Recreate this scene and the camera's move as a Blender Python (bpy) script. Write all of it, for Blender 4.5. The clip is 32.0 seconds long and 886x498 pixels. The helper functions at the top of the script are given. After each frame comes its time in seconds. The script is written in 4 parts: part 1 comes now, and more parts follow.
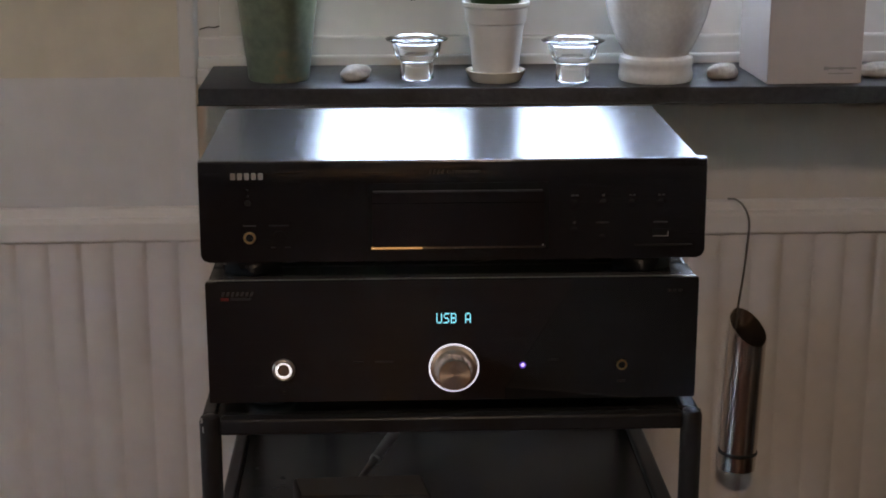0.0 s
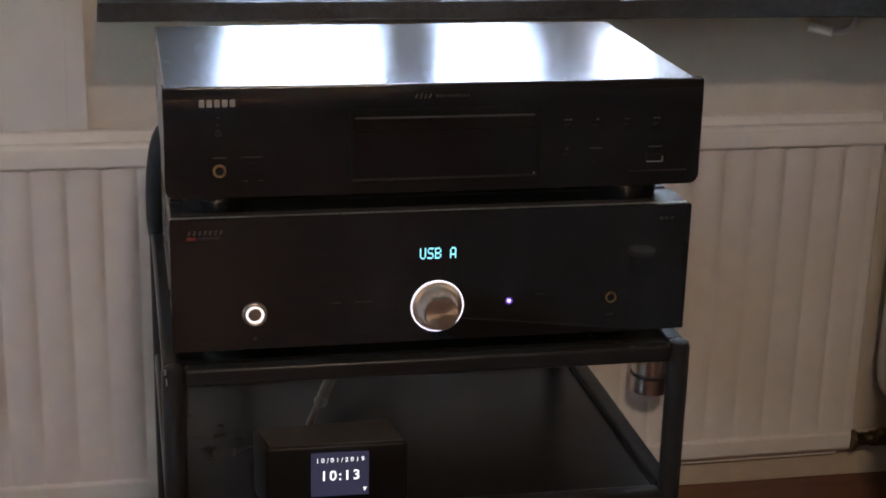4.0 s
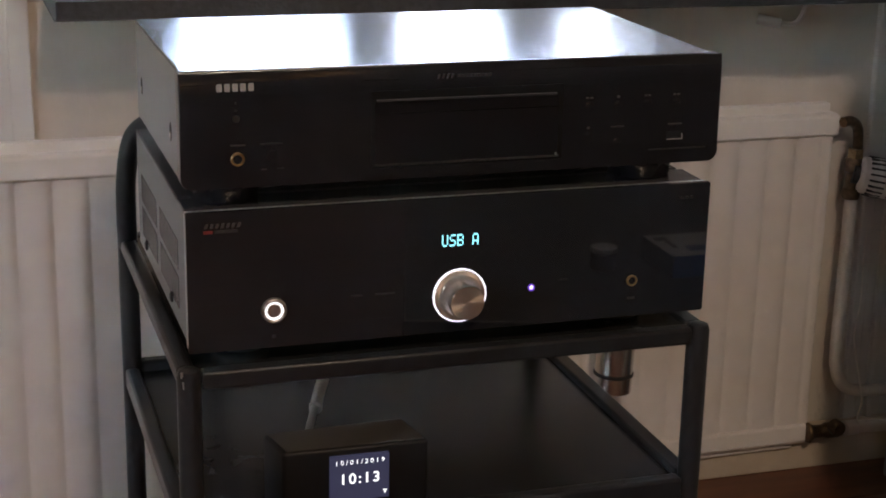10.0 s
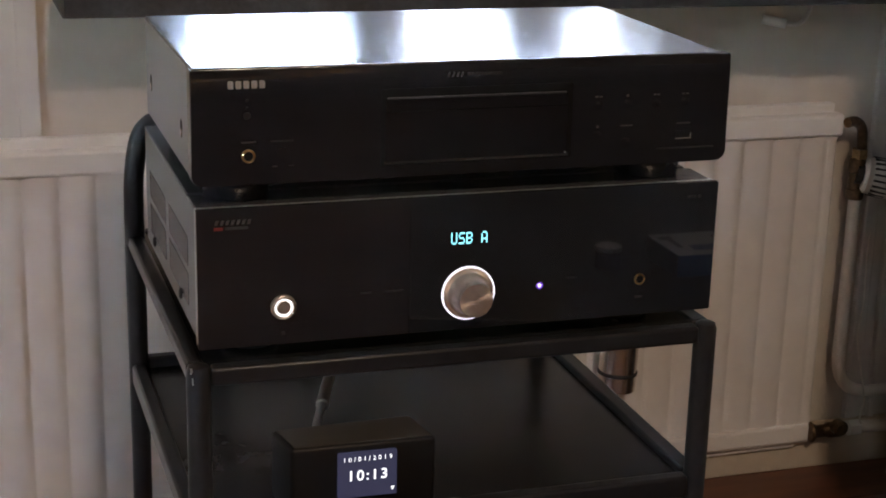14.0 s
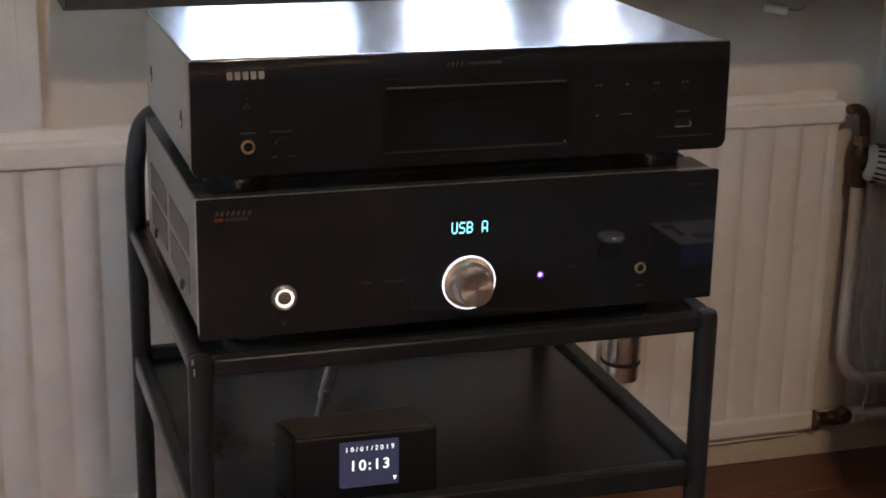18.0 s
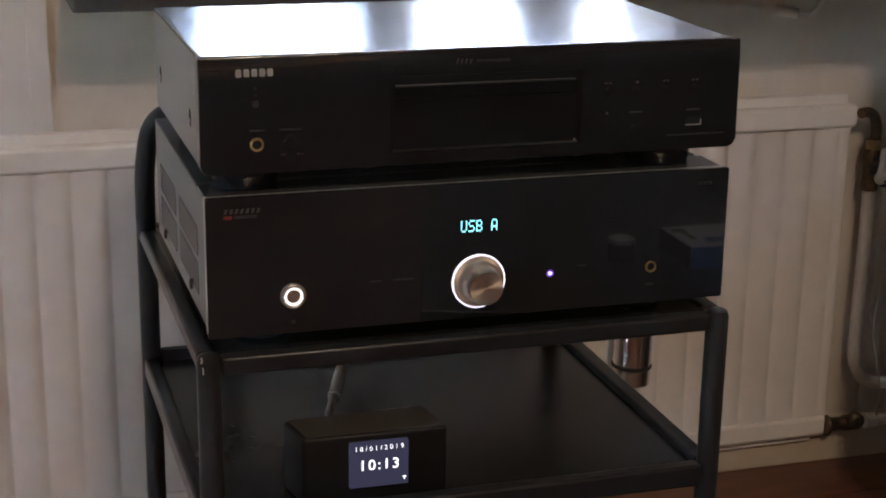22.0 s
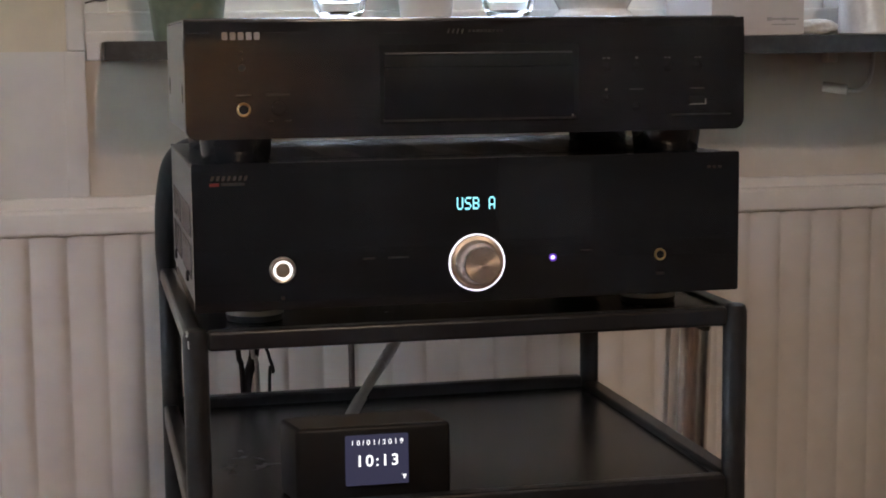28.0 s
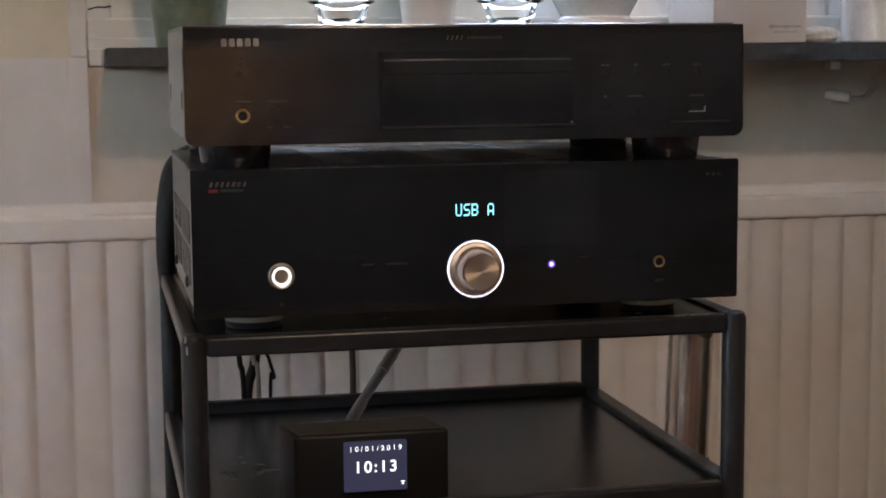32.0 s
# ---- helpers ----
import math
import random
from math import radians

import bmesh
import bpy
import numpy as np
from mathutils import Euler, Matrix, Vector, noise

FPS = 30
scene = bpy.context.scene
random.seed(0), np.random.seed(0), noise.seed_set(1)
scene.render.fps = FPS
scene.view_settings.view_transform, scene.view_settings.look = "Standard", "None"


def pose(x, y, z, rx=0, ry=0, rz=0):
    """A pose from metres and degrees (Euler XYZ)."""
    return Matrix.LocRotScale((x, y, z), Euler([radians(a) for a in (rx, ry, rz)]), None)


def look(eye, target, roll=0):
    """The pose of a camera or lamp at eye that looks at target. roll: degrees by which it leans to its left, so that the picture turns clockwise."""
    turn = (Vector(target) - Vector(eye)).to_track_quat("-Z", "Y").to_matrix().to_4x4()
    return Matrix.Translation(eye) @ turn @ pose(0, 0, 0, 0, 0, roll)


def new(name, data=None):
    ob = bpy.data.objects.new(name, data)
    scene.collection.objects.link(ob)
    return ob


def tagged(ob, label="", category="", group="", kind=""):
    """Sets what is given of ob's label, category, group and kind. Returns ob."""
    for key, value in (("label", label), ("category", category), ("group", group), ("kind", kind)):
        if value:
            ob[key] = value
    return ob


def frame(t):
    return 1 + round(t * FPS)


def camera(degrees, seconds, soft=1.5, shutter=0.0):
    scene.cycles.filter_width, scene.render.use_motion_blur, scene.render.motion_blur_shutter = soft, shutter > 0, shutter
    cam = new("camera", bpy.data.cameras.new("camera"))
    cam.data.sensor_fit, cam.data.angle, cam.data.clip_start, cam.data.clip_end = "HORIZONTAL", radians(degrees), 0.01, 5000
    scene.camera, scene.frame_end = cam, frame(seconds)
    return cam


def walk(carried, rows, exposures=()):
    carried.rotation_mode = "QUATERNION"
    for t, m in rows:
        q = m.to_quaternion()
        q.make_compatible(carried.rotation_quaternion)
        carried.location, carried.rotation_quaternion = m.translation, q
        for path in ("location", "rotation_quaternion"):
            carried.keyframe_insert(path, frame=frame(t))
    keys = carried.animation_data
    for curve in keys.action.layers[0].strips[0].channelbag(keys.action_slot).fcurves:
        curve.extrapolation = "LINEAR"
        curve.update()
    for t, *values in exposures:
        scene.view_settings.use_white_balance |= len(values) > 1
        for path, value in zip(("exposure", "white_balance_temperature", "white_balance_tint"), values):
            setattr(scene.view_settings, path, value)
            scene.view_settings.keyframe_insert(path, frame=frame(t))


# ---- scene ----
cam = camera(30.7, 32.0, soft=1.8)
PATH = [
    (0, (-0.058, -1.339, 0.959), (0.012, 0.591, 0.437), -0.1),
    (0.5, (-0.058, -1.338, 0.957), (0.011, 0.589, 0.425), -0.4),
    (1, (-0.062, -1.339, 0.958), (0.009, 0.586, 0.42), -0.5),
    (1.5, (-0.074, -1.334, 0.962), (0.021, 0.588, 0.417), -0.6),
    (2, (-0.103, -1.311, 0.958), (0.05, 0.604, 0.401), -0.1),
    (2.5, (-0.139, -1.289, 0.957), (0.056, 0.614, 0.373), 0.2),
    (3, (-0.176, -1.265, 0.952), (0.068, 0.628, 0.355), 0.8),
    (3.5, (-0.221, -1.24, 0.951), (0.101, 0.635, 0.335), 1.4),
    (4, (-0.248, -1.216, 0.949), (0.137, 0.644, 0.32), 1.5),
    (4.5, (-0.244, -1.19, 0.947), (0.104, 0.669, 0.296), 1.2),
    (6.5, (-0.139, -1.083, 0.903), (0.113, 0.805, 0.295), -1.0),
    (7, (-0.193, -1.086, 0.893), (0.195, 0.783, 0.296), -0.7),
    (7.5, (-0.254, -1.091, 0.894), (0.189, 0.765, 0.295), -0.5),
    (8, (-0.299, -1.093, 0.901), (0.184, 0.759, 0.322), 0.3),
    (8.5, (-0.335, -1.104, 0.902), (0.192, 0.739, 0.331), 1.0),
    (9, (-0.362, -1.124, 0.899), (0.198, 0.712, 0.337), 0.9),
    (9.5, (-0.376, -1.143, 0.895), (0.207, 0.686, 0.334), 1.0),
    (10, (-0.384, -1.148, 0.892), (0.203, 0.675, 0.314), 1.2),
    (10.5, (-0.388, -1.148, 0.891), (0.199, 0.674, 0.312), 1.1),
    (11, (-0.393, -1.153, 0.892), (0.196, 0.667, 0.309), 1.4),
    (11.5, (-0.397, -1.155, 0.893), (0.211, 0.663, 0.32), 1.6),
    (12, (-0.398, -1.155, 0.892), (0.21, 0.662, 0.316), 1.4),
    (12.5, (-0.396, -1.152, 0.893), (0.214, 0.662, 0.314), 1.3),
    (13, (-0.394, -1.152, 0.892), (0.212, 0.665, 0.316), 1.3),
    (13.5, (-0.394, -1.149, 0.892), (0.202, 0.671, 0.314), 1.4),
    (14, (-0.394, -1.149, 0.892), (0.196, 0.672, 0.313), 1.5),
    (14.5, (-0.394, -1.149, 0.892), (0.196, 0.672, 0.312), 1.5),
    (16.5, (-0.393, -1.148, 0.89), (0.201, 0.668, 0.3), 1.3),
    (17, (-0.393, -1.149, 0.891), (0.199, 0.667, 0.299), 1.3),
    (17.5, (-0.391, -1.15, 0.891), (0.2, 0.667, 0.299), 1.1),
    (18, (-0.39, -1.151, 0.892), (0.192, 0.669, 0.301), 1.1),
    (18.5, (-0.391, -1.149, 0.892), (0.186, 0.674, 0.307), 1.1),
    (19, (-0.391, -1.151, 0.895), (0.176, 0.678, 0.319), 1.1),
    (19.5, (-0.391, -1.154, 0.895), (0.174, 0.679, 0.325), 1.0),
    (20, (-0.391, -1.15, 0.893), (0.177, 0.681, 0.324), 1.1),
    (20.5, (-0.391, -1.147, 0.892), (0.172, 0.684, 0.318), 1.3),
    (21, (-0.391, -1.148, 0.891), (0.175, 0.679, 0.304), 1.4),
    (21.5, (-0.39, -1.151, 0.89), (0.18, 0.673, 0.302), 1.3),
    (22, (-0.388, -1.152, 0.879), (0.181, 0.677, 0.305), 0.9),
    (22.5, (-0.387, -1.159, 0.846), (0.183, 0.683, 0.313), 0.4),
    (23, (-0.383, -1.156, 0.809), (0.213, 0.697, 0.35), 0.4),
    (23.5, (-0.375, -1.158, 0.774), (0.185, 0.719, 0.373), 0.2),
    (24, (-0.367, -1.163, 0.739), (0.176, 0.727, 0.379), -0.4),
    (24.5, (-0.355, -1.171, 0.711), (0.135, 0.737, 0.36), -0.7),
    (25, (-0.347, -1.169, 0.695), (0.086, 0.763, 0.413), -0.6),
    (25.5, (-0.337, -1.185, 0.679), (0.094, 0.749, 0.402), -0.5),
    (26, (-0.32, -1.189, 0.672), (0.129, 0.742, 0.408), -0.3),
    (26.5, (-0.31, -1.191, 0.663), (0.135, 0.743, 0.407), -0.2),
    (28.5, (-0.289, -1.189, 0.652), (0.137, 0.75, 0.406), -0.7),
    (29, (-0.289, -1.19, 0.651), (0.127, 0.751, 0.408), -0.5),
    (29.5, (-0.29, -1.189, 0.65), (0.124, 0.752, 0.405), -0.5),
    (30, (-0.288, -1.19, 0.65), (0.126, 0.751, 0.403), -0.5),
    (30.5, (-0.286, -1.189, 0.65), (0.127, 0.752, 0.403), -0.4),
    (31, (-0.285, -1.191, 0.65), (0.13, 0.75, 0.403), -0.4),
    (31.5, (-0.284, -1.191, 0.651), (0.134, 0.75, 0.405), -0.3),
    (32, (-0.284, -1.192, 0.652), (0.137, 0.748, 0.413), -0.5),
]
walk(cam, [(t, look(eye, target, roll)) for t, eye, target, roll in PATH],
     [(0, -0.17), (2, 0.02), (4, 0.32), (7, 0.5), (13, 0.53), (22, 0.5), (25, 0.52), (32, 0.5)])

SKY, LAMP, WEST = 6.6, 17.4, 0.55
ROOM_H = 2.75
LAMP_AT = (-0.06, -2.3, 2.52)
SASH = 0.80

# ---------- world and light ----------
world = bpy.data.worlds.new("sky")
scene.world = world
world.use_nodes = True
wn = world.node_tree.nodes
wl = world.node_tree.links
sky = wn.new("ShaderNodeTexSky")
sky.sky_type = "NISHITA"
sky.sun_disc = False
sky.sun_elevation = radians(35)
sky.sun_rotation = radians(180)
wn["Background"].inputs["Strength"].default_value = SKY
haze = wn.new("ShaderNodeHueSaturation")
haze.inputs["Saturation"].default_value = 0.65
wl.new(sky.outputs["Color"], haze.inputs["Color"])
wl.new(haze.outputs["Color"], wn["Background"].inputs["Color"])

sun = new("sun", bpy.data.lights.new("sun", "SUN"))
sun.data.energy, sun.data.angle, sun.data.color = 0.6, radians(15), (1.0, 0.96, 0.9)
sun.matrix_world = look((0, 0, 5), (-1.5, -3.2, 3.4))


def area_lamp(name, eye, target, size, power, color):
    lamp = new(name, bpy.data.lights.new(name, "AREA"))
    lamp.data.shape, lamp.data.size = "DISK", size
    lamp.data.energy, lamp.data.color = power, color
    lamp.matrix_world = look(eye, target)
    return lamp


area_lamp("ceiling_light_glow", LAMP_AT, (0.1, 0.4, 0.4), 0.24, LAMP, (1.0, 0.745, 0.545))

# daylight of an assumed, unseen side window, added to lift the left
west = new("side_fill_light", bpy.data.lights.new("side_fill_light", "AREA"))
west.data.shape, west.data.size, west.data.size_y = "RECTANGLE", 0.60, 0.44
west.data.energy, west.data.color = WEST, (1.0, 0.98, 0.96)
west.matrix_world = look((-2.37, -0.55, 1.05), (-1.0, -0.55, 1.05))


# ---------- materials ----------
def material(name, color, rough=0.5, metal=0.0, vary=0.08, scale=40.0, bump=0.0, bump_scale=300.0,
             stretch=(1, 1, 1), coat=0.0, spec=0.5, aniso=0.0, glow=None, power=0.0, rough_vary=0.08):
    mat = bpy.data.materials.new(name)
    mat.use_nodes = True
    nodes, links = mat.node_tree.nodes, mat.node_tree.links
    b = nodes["Principled BSDF"]
    b.inputs["Metallic"].default_value = metal
    b.inputs["Coat Weight"].default_value = coat
    b.inputs["Coat Roughness"].default_value = 0.03
    b.inputs["Specular IOR Level"].default_value = spec
    b.inputs["Anisotropic"].default_value = aniso
    if glow:
        b.inputs["Emission Color"].default_value = (*glow, 1)
        b.inputs["Emission Strength"].default_value = power
    coord = nodes.new("ShaderNodeTexCoord")
    mapping = nodes.new("ShaderNodeMapping")
    mapping.inputs["Scale"].default_value = stretch
    links.new(coord.outputs["Object"], mapping.inputs["Vector"])
    coarse = nodes.new("ShaderNodeTexNoise")
    coarse.inputs["Scale"].default_value = scale * 0.2
    coarse.inputs["Detail"].default_value = 3
    fine = nodes.new("ShaderNodeTexNoise")
    fine.inputs["Scale"].default_value = scale * 3
    fine.inputs["Detail"].default_value = 5
    both = nodes.new("ShaderNodeMix")
    both.inputs[0].default_value = 0.45
    for node in (coarse, fine):
        links.new(mapping.outputs["Vector"], node.inputs["Vector"])
    links.new(coarse.outputs["Fac"], both.inputs[2])
    links.new(fine.outputs["Fac"], both.inputs[3])
    ramp = nodes.new("ShaderNodeValToRGB")
    lo, hi = [max(0.0, c * (1 - 2 * vary)) for c in color], [min(1.0, c * (1 + 1.2 * vary)) for c in color]
    ramp.color_ramp.elements[0].position, ramp.color_ramp.elements[1].position = 0.3, 0.7
    ramp.color_ramp.elements[0].color, ramp.color_ramp.elements[1].color = (*lo, 1), (*hi, 1)
    links.new(both.outputs[0], ramp.inputs["Fac"])
    links.new(ramp.outputs["Color"], b.inputs["Base Color"])
    rr = nodes.new("ShaderNodeMapRange")
    rr.inputs["To Min"].default_value = max(0.0, rough * (1 - rough_vary * 2))
    rr.inputs["To Max"].default_value = min(1.0, rough * (1 + rough_vary * 2))
    links.new(both.outputs[0], rr.inputs["Value"])
    links.new(rr.outputs["Result"], b.inputs["Roughness"])
    if bump:
        tex = nodes.new("ShaderNodeTexNoise")
        tex.inputs["Scale"].default_value = bump_scale
        tex.inputs["Detail"].default_value = 3
        links.new(mapping.outputs["Vector"], tex.inputs["Vector"])
        bn = nodes.new("ShaderNodeBump")
        bn.inputs["Strength"].default_value = bump
        bn.inputs["Distance"].default_value = 0.001
        links.new(tex.outputs["Fac"], bn.inputs["Height"])
        links.new(bn.outputs["Normal"], b.inputs["Normal"])
    return mat


def glass_material(name, color, rough=0.0, ior=1.5):
    mat = bpy.data.materials.new(name)
    mat.use_nodes = True
    b = mat.node_tree.nodes["Principled BSDF"]
    b.inputs["Base Color"].default_value = (*color, 1)
    b.inputs["Roughness"].default_value = rough
    b.inputs["IOR"].default_value = ior
    b.inputs["Transmission Weight"].default_value = 1.0
    return mat


M_DADO = material("white_dado_paint", (0.62, 0.595, 0.565), 0.45, vary=0.05, scale=8, bump=0.25, bump_scale=90)
M_WALL = material("pale_yellow_wall_paint", (0.60, 0.54, 0.42), 0.75, vary=0.06, scale=9, bump=0.3, bump_scale=160)
M_PARAPET = material("cream_parapet_paint", (0.60, 0.545, 0.47), 0.55, vary=0.06, scale=8, bump=0.25, bump_scale=90)
M_ROOM = material("room_wall_paint", (0.52, 0.50, 0.47), 0.8, vary=0.06, scale=6, bump=0.2, bump_scale=120)
M_CEIL = material("white_ceiling_paint", (0.84, 0.83, 0.81), 0.85, vary=0.03, scale=6)
M_FRAME = material("white_window_paint", (0.74, 0.74, 0.73), 0.4, vary=0.04, scale=14, bump=0.2, bump_scale=60)
M_RAD = material("radiator_enamel", (0.74, 0.705, 0.665), 0.35, vary=0.04, scale=12, bump=0.12, bump_scale=70)
M_SILL = material("dark_slate_sill", (0.0210, 0.0205, 0.0220), 0.46, spec=0.40, vary=0.45, scale=40, bump=0.5, bump_scale=150, rough_vary=0.2)
M_FLOOR = material("red_brown_floor_board", (0.145, 0.055, 0.030), 0.35, vary=0.3, scale=18, stretch=(0.15, 1, 1), bump=0.2, bump_scale=60)
M_SKIRT = material("cream_skirting_paint", (0.55, 0.47, 0.36), 0.5, vary=0.08, scale=12)
M_RACK = material("black_rack_lacquer", (0.0200, 0.0192, 0.0200), 0.31, spec=0.36, vary=0.2, scale=30, bump=0.12, bump_scale=500)
M_SHELF = material("black_shelf_board", (0.0135, 0.0132, 0.0142), 0.27, spec=0.42, vary=0.12, scale=25, rough_vary=0.03)
M_BRUSHED = material("black_brushed_aluminium", (0.0285, 0.0268, 0.0278), 0.11, metal=0.6, vary=0.08, scale=400, stretch=(0.02, 1, 1), bump=0.06, bump_scale=2500, aniso=0.6, rough_vary=0.02)
M_COVER = material("dark_metallic_cover_paint", (0.205, 0.205, 0.22), 0.245, metal=0.9, aniso=0.75, vary=0.05, scale=60, bump=0.05, bump_scale=900)


def grain(mat, x, y, z):
    """Sets the direction in which a brushed surface scatters most."""
    axis = mat.node_tree.nodes.new("ShaderNodeCombineXYZ")
    for socket, value in zip(axis.inputs, (x, y, z)):
        socket.default_value = value
    mat.node_tree.links.new(axis.outputs[0], mat.node_tree.nodes["Principled BSDF"].inputs["Tangent"])


grain(M_COVER, 0, 1, 0)
grain(M_BRUSHED, 1, 0, 0)
M_AMPSIDE = material("grey_metallic_side_paint", (0.165, 0.165, 0.16), 0.42, metal=0.6, vary=0.06, scale=60, bump=0.08, bump_scale=900)
M_AMPTOP = material("black_satin_metal", (0.052, 0.051, 0.055), 0.25, metal=0.0, vary=0.1, scale=60)
M_ACRYL = material("black_glossy_acrylic", (0.0118, 0.0116, 0.0121), 0.025, vary=0.02, scale=20, spec=0.5)
M_DARK = material("dark_smoked_window", (0.0078, 0.0075, 0.0080), 0.07, vary=0.03, scale=20)
M_SURROUND = material("matt_black_recess", (0.0070, 0.0068, 0.0072), 0.5, spec=0.15, vary=0.05)
M_LIP = material("grey_tray_edge", (0.050, 0.050, 0.055), 0.3, vary=0.05)
M_FOOT = material("glossy_black_foot", (0.016, 0.016, 0.018), 0.16, vary=0.1)
M_PLASTIC = material("black_matt_plastic", (0.0150, 0.0148, 0.0155), 0.5, vary=0.15, scale=60, bump=0.1, bump_scale=900)
M_CASE = material("black_case_plastic", (0.0085, 0.0083, 0.0085), 0.5, spec=0.3, vary=0.15, scale=60)
M_BOXTOP = material("dark_grey_plastic", (0.070, 0.066, 0.059), 0.5, vary=0.12, scale=60, bump=0.1, bump_scale=900)
M_RUBBER = material("black_rubber", (0.017, 0.017, 0.018), 0.62, vary=0.2, scale=50, bump=0.2, bump_scale=400)
M_SLOT = material("dark_slot", (0.010, 0.010, 0.011), 0.8, spec=0.15, vary=0.1)
M_SILVER = material("silver_print", (0.36, 0.345, 0.33), 0.4, metal=0.3, vary=0.05)
M_LOGO = material("dull_silver_print", (0.31, 0.30, 0.29), 0.45, vary=0.05)
M_PRINT = material("dim_grey_print", (0.060, 0.057, 0.056), 0.5, vary=0.08)
M_FAINT = material("faint_dark_print", (0.024, 0.023, 0.022), 0.5, vary=0.08)
M_MARK = material("grey_panel_print", (0.052, 0.049, 0.047), 0.5, vary=0.08)
M_GREYMARK = material("light_grey_print", (0.085, 0.082, 0.08), 0.5, vary=0.06)
M_PALEPRINT = material("pale_grey_print", (0.27, 0.25, 0.235), 0.5, vary=0.08)
M_RED = material("red_print", (0.18, 0.022, 0.018), 0.5, vary=0.05)
M_BRASS = material("gold_plated_brass", (0.90, 0.68, 0.36), 0.32, metal=1.0, vary=0.08)
M_STEEL = material("brushed_steel", (0.66, 0.62, 0.57), 0.24, metal=1.0, vary=0.025, scale=120, stretch=(1, 1, 0.03), aniso=0.4, rough_vary=0.03)
M_KNOB = material("turned_aluminium", (0.84, 0.71, 0.60), 0.43, metal=1.0, vary=0.05, scale=60, aniso=0.8)
tangent = M_KNOB.node_tree.nodes.new("ShaderNodeTangent")
tangent.direction_type, tangent.axis = "RADIAL", "Y"
M_KNOB.node_tree.links.new(tangent.outputs["Tangent"], M_KNOB.node_tree.nodes["Principled BSDF"].inputs["Tangent"])
M_KNOBRIM = material("polished_aluminium", (0.66, 0.62, 0.57), 0.36, metal=1.0, vary=0.04, scale=60)
M_WIRE = material("dull_grey_wire", (0.26, 0.25, 0.23), 0.35, metal=0.8, vary=0.1, scale=60)
M_OLDBRASS = material("tarnished_brass_fitting", (0.16, 0.11, 0.065), 0.4, metal=0.9, vary=0.35, scale=60, bump=0.2, bump_scale=300)
M_BRASSY = material("worn_brass", (0.42, 0.30, 0.16), 0.35, metal=0.9, vary=0.3, scale=60, bump=0.2, bump_scale=300)
M_PIPE = material("white_pipe_paint", (0.70, 0.66, 0.60), 0.4, vary=0.06, scale=25, bump=0.15, bump_scale=90)
M_WHITEPL = material("white_plastic", (0.72, 0.70, 0.67), 0.38, vary=0.03, scale=40)
M_BRIGHT = material("clean_white_plastic", (0.88, 0.87, 0.85), 0.3, vary=0.02, scale=40)
M_CERAMIC = material("white_glazed_ceramic", (0.76, 0.74, 0.71), 0.16, vary=0.08, scale=60, bump=0.18, bump_scale=70)
M_MATTPOT = material("white_matt_pot", (0.72, 0.69, 0.65), 0.45, vary=0.04, scale=25)
M_SAUCER = material("cream_saucer", (0.66, 0.60, 0.47), 0.4, vary=0.05, scale=25)
M_GREEN = material("mottled_green_glaze", (0.14, 0.165, 0.11), 0.34, vary=0.25, scale=30, bump=0.4, bump_scale=90)
ramp = [n for n in M_GREEN.node_tree.nodes if n.type == "VALTORGB"][0]
glaze = ramp.color_ramp.elements.new(0.56)
glaze.color = (0.145, 0.17, 0.115, 1)
tan = ramp.color_ramp.elements.new(0.63)
tan.color = (0.21, 0.17, 0.105, 1)
M_COVERSIDE = material("grey_satin_side_paint", (0.235, 0.228, 0.218), 0.42, metal=0.4, vary=0.06, scale=50, bump=0.06, bump_scale=900)
M_ALU = material("bare_aluminium_edge", (0.50, 0.49, 0.47), 0.38, metal=0.8, vary=0.06, scale=60)
M_CHAMFER = material("polished_black_chamfer", (0.115, 0.11, 0.105), 0.02, metal=1.0, vary=0.02)
M_STONE = material("pale_beach_stone", (0.53, 0.50, 0.46), 0.6, vary=0.20, scale=70, bump=0.25, bump_scale=120)
M_CARD = material("white_cardboard", (0.46, 0.405, 0.37), 0.5, vary=0.02, scale=30)
M_PAPER = material("pale_printed_paper", (0.78, 0.76, 0.75), 0.5, vary=0.04, scale=50)
M_SOIL = material("dark_potting_soil", (0.02, 0.015, 0.01), 0.9, vary=0.4, scale=120, bump=0.8, bump_scale=300)
M_LEAF = material("plant_leaf", (0.05, 0.09, 0.03), 0.4, vary=0.2, scale=40)
M_CABLE = material("black_cable_jacket", (0.012, 0.012, 0.013), 0.5, vary=0.15, scale=60, bump=0.2, bump_scale=500)
M_GREYCABLE = material("grey_cable_jacket", (0.46, 0.45, 0.44), 0.42, vary=0.1, scale=60)
M_BROWNCABLE = material("brown_cable_jacket", (0.075, 0.055, 0.045), 0.5, vary=0.1, scale=60)
M_MARBLE = material("blue_grey_mottled_paper", (0.28, 0.31, 0.35), 0.6, vary=0.25, scale=45)
M_BLUE = material("blue_printed_card", (0.05, 0.17, 0.40), 0.4, vary=0.08, scale=30)
M_TABLE = material("dark_table_wood", (0.013, 0.010, 0.0085), 0.45, vary=0.2, scale=20, stretch=(0.2, 1, 1))
M_PALEPATCH = material("grey_mirrored_patch", (0.22, 0.22, 0.23), 0.5, vary=0.06)
M_JAR = material("brushed_jar_lid", (0.85, 0.85, 0.85), 0.45, metal=0.0, vary=0.05)
M_CLEAR = glass_material("clear_glass", (1.0, 1.0, 1.0), 0.05, 1.46)
M_PANE = glass_material("window_glass", (0.96, 0.98, 1.0))
